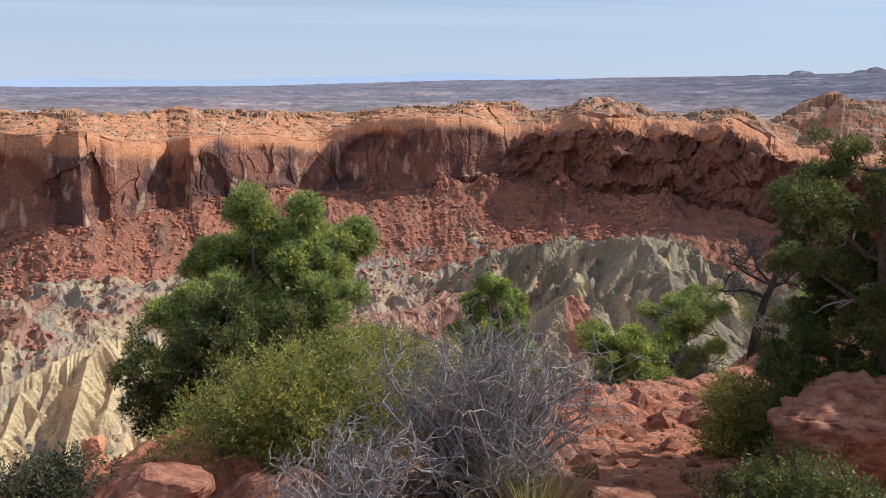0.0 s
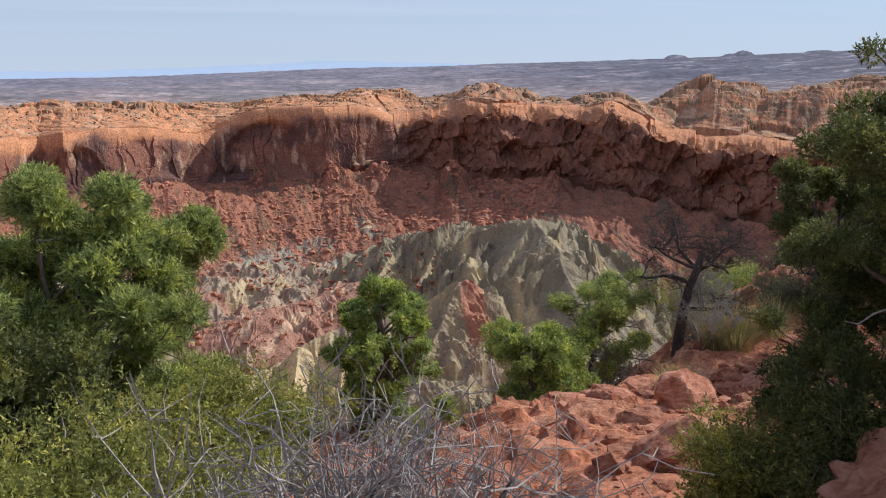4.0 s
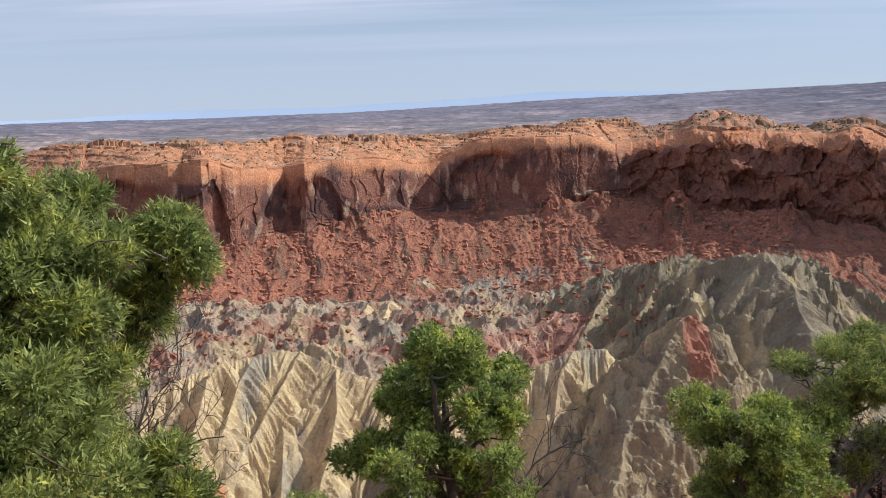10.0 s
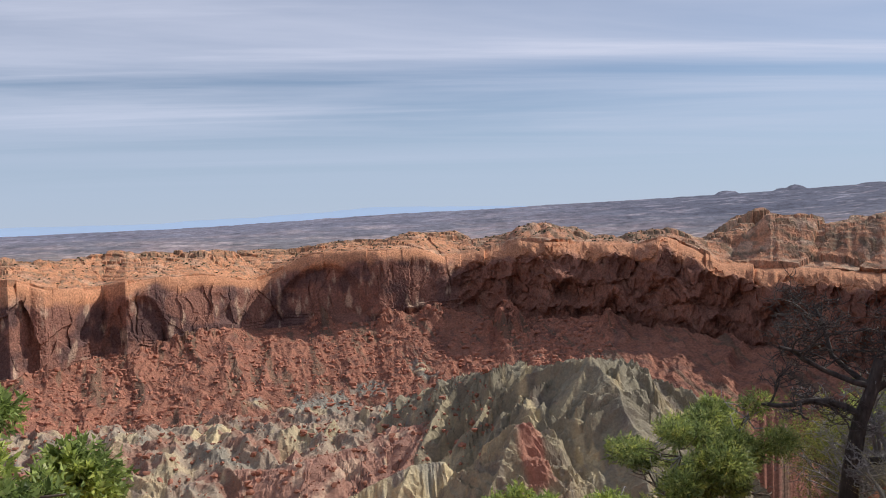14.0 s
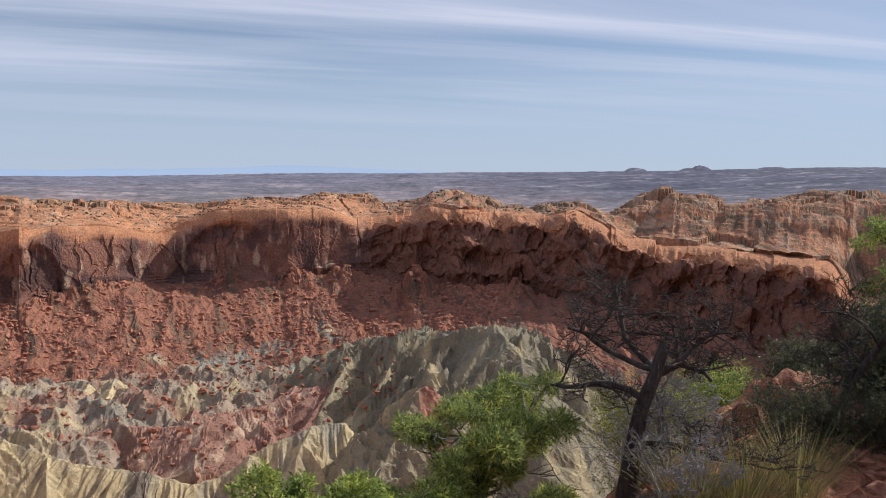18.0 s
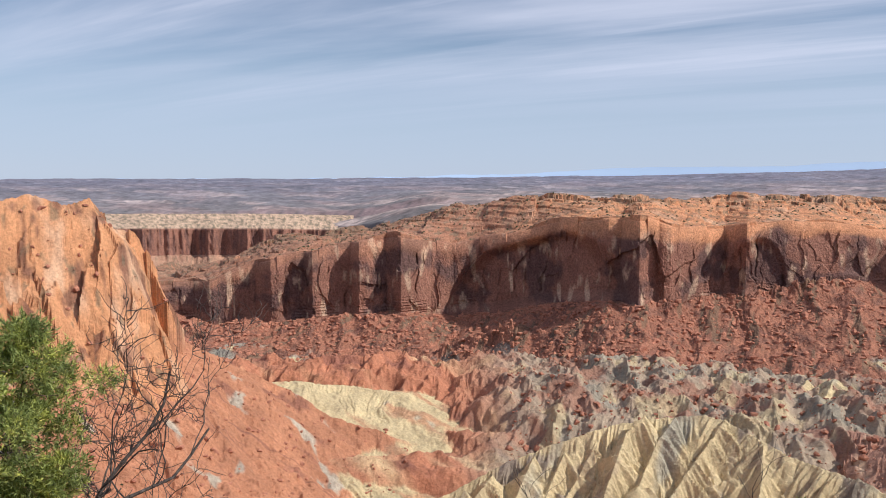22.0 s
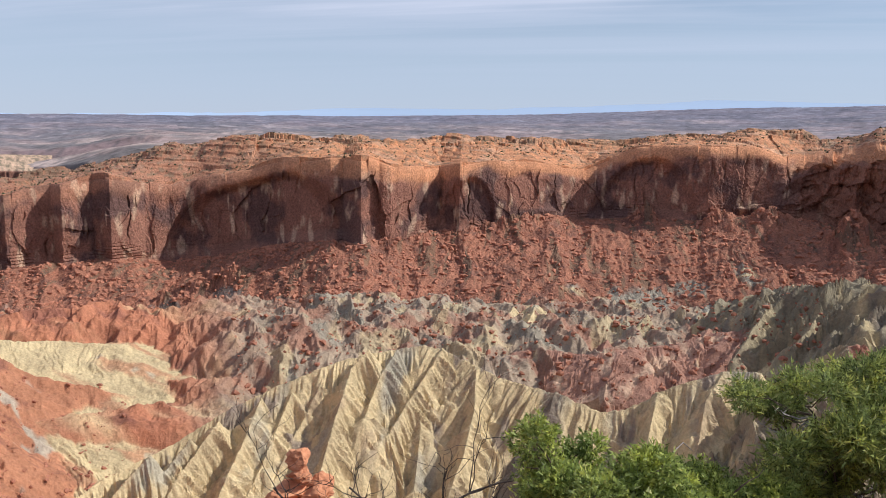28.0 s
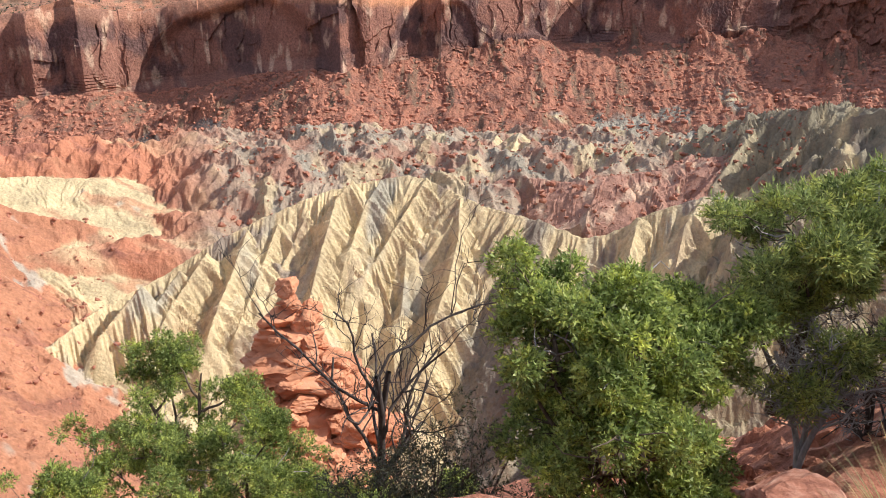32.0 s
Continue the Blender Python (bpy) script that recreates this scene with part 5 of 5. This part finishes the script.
bush("sagebrush", -1.5, 12.6, 1.3, 1.5, 64, SAGEBRUSH, "grey-green shrub among orange boulders", count=5000, size=0.03, twigs_n=200)
dead_tree("dead_pine", -4.1, 8.4, 5.6, 4.4, 65, DEADWOOD, "black dead tree with crooked limbs beside the pinyon", levels=5, r0=0.09, kids=4, lean=(0.1, 0.08))

# ---------------------------------------------------------------- rocks
rock("boulder", 1.8, 0.5, -1.40, 0.80, 0.55, 0.62, 71, "large pitted red sandstone boulder beside the trail", 20, ICO4, pits=0.35, jag=0.5, smooth=True)
RNG = np.random.RandomState(5)
for k, (x, y, a, b, c, what) in enumerate([
        (1.35, 4.6, 0.16, 0.10, 0.24, "upright pale red stone in the trail"), (2.05, 3.7, 0.55, 0.45, 0.30, "rounded red rock slab in the trail"),
        (3.5, 7.0, 0.55, 0.40, 0.35, "pale-topped sandstone block on the ledge"), (2.2, 7.7, 0.50, 0.36, 0.11, "flat red sandstone ledge slab"),
        (2.9, 7.9, 0.45, 0.32, 0.13, "red ledge block at the rim"), (3.4, 8.6, 0.40, 0.30, 0.13, "red sandstone block with a split top"),
        (1.2, 8.2, 0.3, 0.25, 0.16, "pale stone on the rim edge"), (0.6, 4.4, 0.3, 0.22, 0.16, "broken red stone on the trail"), (0.2, 3.4, 0.26, 0.2, 0.15, "broken red stone on the trail"),
        (1.6, 5.4, 0.22, 0.18, 0.14, "angular red stone on the trail"), (0.95, 5.2, 0.2, 0.15, 0.12, "angular red stone on the trail"), (2.4, 5.6, 0.3, 0.22, 0.16, "angular red stone on the trail"),
        (5.2, 8.0, 1.2, 0.5, 0.28, "long weathered sandstone slab across the trail"), (6.6, 8.3, 0.9, 0.5, 0.30, "pale weathered sandstone slab"),
        (5.0, 9.2, 0.22, 0.16, 0.20, "upright red stone by the grass"), (6.3, 10.9, 0.5, 0.4, 0.22, "rounded red ledge above the trail"), (8.4, 11.2, 0.4, 0.3, 0.3, "red boulder on the upper trail"),
        (0.3, -0.3, 0.22, 0.3, 0.14, "red stone at the trail side"), (0.75, -1.2, 0.3, 0.2, 0.12, "red stone at the trail side"), (-0.4, 11.8, 0.5, 0.4, 0.3, "orange sandstone boulder on the slope"),
        (0.4, 12.1, 0.5, 0.4, 0.3, "orange sandstone boulder on the slope"), (-1.1, 11.2, 0.38, 0.3, 0.22, "orange sandstone boulder below the rim"), (-2.45, -0.7, 0.4, 0.35, 0.25, "weathered brown boulder below the shrubs"),
        (3.9, 3.2, 0.5, 0.4, 0.3, "red rock under the juniper"), (1.6, -2.0, 0.28, 0.2, 0.14, "red stone by the path")]):
    rock("stone", x, y, ground_z(x, y) + c * 0.35, a, b, c, 100 + k, what, RNG.uniform(0, 180), group="stones along the trail", planes=12)

SHAPES = [mesh_of("stone", stone_shape(400 + k, ico(3), 1.0, RNG.uniform(0.6, 0.95), RNG.uniform(0.4, 0.8), 0.3, 16), [ico(3)[1]], REDROCK) for k in range(9)]
for k in range(150):
    y = RNG.uniform(-4.5, 12.5)
    side = RNG.normal() * 1.1
    x = float(curve(y, [(-12, -2.6), (-6.6, -1.2), (0, 0.6), (4, 1.9), (7, 3.4), (9, 5.2), (12, 9), (20, 20)])) + side
    s = 0.08 + 0.20 * RNG.uniform() ** 2.2
    if abs(side) < 0.35:
        s *= 0.5
    ob = new("stone", SHAPES[k % 9])
    ob.matrix_world = pose(x, y, ground_z(x, y) + s * 0.25, RNG.uniform(-20, 20), RNG.uniform(-20, 20), RNG.uniform(0, 360)) @ Matrix.Diagonal((s, s, s, 1))
    tagged(ob, "angular broken red sandstone lying beside the trail", "rock", "stones along the trail")

# loose stones on the slope
V, F, nv = [], [], 0
bco, bfa = ico(1)
for k in range(8500):
    x, y = RNG.uniform(-5, 10), RNG.uniform(-6, 13)
    s = 0.014 + 0.13 * RNG.uniform() ** 6
    tr = float(np.exp(-((x - curve(y, [(-12, -2.6), (-6.6, -1.2), (0, 0.6), (4, 1.9), (7, 3.4), (9, 5.2), (12, 9), (20, 20)])) / 1.6) ** 2))
    if RNG.uniform() > 0.35 + tr:
        continue
    c = bco * (1 + 0.35 * RNG.normal(size=(len(bco), 1))) * s * np.array([1.2, 1.0, 0.7])
    V.append(c + np.array([x, y, 0]))
    F.append(bfa + nv)
    nv += len(bco)
P = np.concatenate(V)
ctr = np.repeat(np.array([v.mean(0) for v in V]), len(bco), 0)
P[:, 2] += near_relief(ctr[:, 0], ctr[:, 1]) + 0.01
tagged(new("loose_stones", mesh_of("loose_stones", P, [np.concatenate(F)], REDROCK)), "scattered small red stones on the trail", "stones", kind="stuff")

# ---------------------------------------------------------------- bunch grass
for k, (x, y, h, w) in enumerate([(5.9, 10.5, 0.9, 1.1), (5.4, 10.4, 0.85, 1.0), (6.5, 10.65, 0.85, 1.0), (5.65, 10.2, 0.7, 0.9), (3.7, 7.8, 0.4, 0.6), (8.9, 10.1, 0.8, 0.9), (7.6, 9.1, 0.5, 0.6), (6.8, 9.6, 0.4, 0.5),
                                  (3.9, 8.3, 0.5, 0.7), (0.4, 6.1, 0.4, 0.5),
                                  (-0.75, 0.1, 0.45, 0.6), (-0.35, -0.6, 0.5, 0.7), (-1.0, 2.4, 0.45, 0.6), (-0.2, 3.9, 0.4, 0.6), (0.9, -2.6, 0.4, 0.5), (1.9, 9.2, 0.35, 0.4)]):
    grass_clump(x, y, h, w, 200 + k)

# ---------------------------------------------------------------- the balanced sandstone knob below
HX, HY, HZ = -42.0, 85.3, -60.8
e = empty_at("sandstone_knob", HX, HY, HZ, "stacked orange sandstone knob rising from the slope", "rock formation")
KR = np.random.RandomState(9)
LUMP = ico(4)


def lump(seed, sx, sy, sz, knobs=0.34):
    """A rounded weathered block with bedding grooves."""
    co = stone_shape(seed, LUMP, 1.0, 1.0, 1.0, knobs * 2.2, 4)
    return co * np.array([sx, sy, sz])


# height, offset to the right, half widths; the head stands on a neck above broad shoulders
STACK = [(20.8, 0.0, 1.5, 1.4, 1.35), (18.7, -0.1, 1.6, 1.5, 1.2), (17.2, -1.6, 2.4, 2.2, 1.5), (16.6, 2.0, 2.5, 2.3, 2.0), (14.6, -0.5, 4.4, 3.8, 2.0),
         (12.0, -0.6, 5.2, 4.6, 2.3), (9.0, 0.6, 6.6, 5.6, 2.6), (5.6, 1.6, 7.8, 6.8, 3.0), (1.6, 2.6, 9.0, 8.0, 3.4), (-3.0, 3.4, 10.5, 9.5, 4.5)]
blocks = [(dx, 0.0, z, sx, sy, sz) for z, dx, sx, sy, sz in STACK]
for k in range(90):
    z = 16.5 - 18 * KR.uniform() ** 0.9
    a, w = KR.uniform(0, 2 * math.pi), 3.0 + 0.36 * (16.5 - z)
    s = (0.7 + 0.085 * (18 - z)) * KR.uniform(0.6, 1.2)
    blocks.append((math.cos(a) * w + 0.17 * (15 - z), math.sin(a) * w * 0.85, z, s * KR.uniform(0.9, 1.5), s * KR.uniform(0.9, 1.4), s * KR.uniform(0.6, 0.9)))
for k, (dx, dy, z, sx, sy, sz) in enumerate(blocks):
    b = part("block", mesh_of("block", lump(300 + k, sx, sy, sz), [LUMP[1]], REDROCK_FAR), e)
    b.location = (dx * 0.88 - dy * 0.47, dx * 0.47 + dy * 0.88, z)
    b.rotation_euler = (KR.uniform(-0.15, 0.15), KR.uniform(-0.15, 0.15), KR.uniform(0, 6))

# ---------------------------------------------------------------- fallen blocks on the talus, and scrub on the tops
def scatter(name, n, az0, az1, r_of, zfun, smin, smax, power, mat, label, category, squash=0.75, seed=1, ball=None):
    rng = np.random.RandomState(seed)
    b, f = ball or ico(1)
    a = np.radians(rng.uniform(az0, az1, n))
    r = r_of(rng, np.degrees(a))
    x, y = r * np.sin(a), r * np.cos(a)
    z = zfun(np.degrees(a), r)
    ok = np.isfinite(z)
    x, y, z = x[ok], y[ok], z[ok]
    n = len(x)
    s = smin + (smax - smin) * rng.uniform(0, 1, n) ** power
    jit = 1 + 0.30 * rng.normal(size=(n, len(b), 1))
    P = b[None] * jit * s[:, None, None] * np.array([1, 1, squash]) * rng.uniform(0.7, 1.3, (n, 1, 3)) + np.stack([x, y, z], -1)[:, None]
    F = (f[None] + (np.arange(n) * len(b))[:, None, None]).reshape(-1, 3)
    return tagged(new(name, mesh_of(name, P.reshape(-1, 3), [F], mat)), label, category, kind="stuff")


def wall_z(k0, k1):
    """Heights of the crater wall between two rows, looked up by azimuth and distance."""
    def look_up(az, r):
        i = np.clip(np.searchsorted(AZ, az), 0, len(AZ) - 1)
        out = np.full(len(az), np.nan)
        for q in range(len(az)):
            col = Rr[k0:k1, i[q]][::-1]
            out[q] = np.interp(r[q], col, Zz[k0:k1, i[q]][::-1]) if col[0] < r[q] < col[-1] else np.nan
        return out
    return look_up


TALUS0 = rows_top + rows_face
TALUS1 = TALUS0 + rows_talus - 2
BOULDERS = plain_mat("talus_blocks", [(0.3, (0.22, 0.10, 0.07)), (0.55, (0.40, 0.175, 0.115)), (0.8, (0.55, 0.29, 0.20))], 0.5, 0.95, 0.6, 0.3)
SCRUB = plain_mat("far_scrub", [(0.3, (0.03, 0.038, 0.02)), (0.7, (0.085, 0.095, 0.05))], 1.0, 0.95, 0.4, 0.2)


def talus_r(rng, az):
    f, t = curve(az, list(zip(AZ[::8], foot_r[::8]))), curve(az, list(zip(AZ[::8], to_r[::8])))
    return f + (t - f) * rng.uniform(0.02, 0.95, len(az)) ** 1.1


scatter("talus_boulders", 15000, -58, 14, talus_r, wall_z(TALUS0, TALUS1), 0.5, 3.8, 4.5, BOULDERS, "red boulders strewn over the talus below the cliff", "boulders", seed=3)
scatter("rim_scrub", 3600, -50, 17, lambda rng, az: curve(az, EDGE_R) + rng.uniform(4, 400, len(az)), wall_z(0, rows_top), 0.6, 1.8, 2, SCRUB, "dark juniper scrub dotting the far rim", "scrub", 0.8, seed=4)


def floor_z(az, r):
    i = np.clip(np.searchsorted(caz, az), 0, len(caz) - 1)
    j = np.clip(np.searchsorted(cr, r), 0, len(cr) - 1)
    return Z[j, i]


scatter("floor_boulders", 4000, -33, 6, lambda rng, az: rng.uniform(540, 800, len(az)), floor_z, 0.5, 3.0, 5, BOULDERS, "broken red blocks on the crater floor", "boulders", seed=6)
scatter("slope_scrub", 900, -75, 30, lambda rng, az: rng.uniform(60, 420, len(az)), floor_z, 0.4, 1.3, 2, SCRUB, "grey-green scrub on the lower slopes", "scrub", 0.8, seed=8)
scatter("slope_boulders", 3000, -74, -40, lambda rng, az: rng.uniform(330, 600, len(az)), floor_z, 0.3, 2.0, 4, BOULDERS, "small red blocks scattered over the orange slope", "boulders", seed=11)
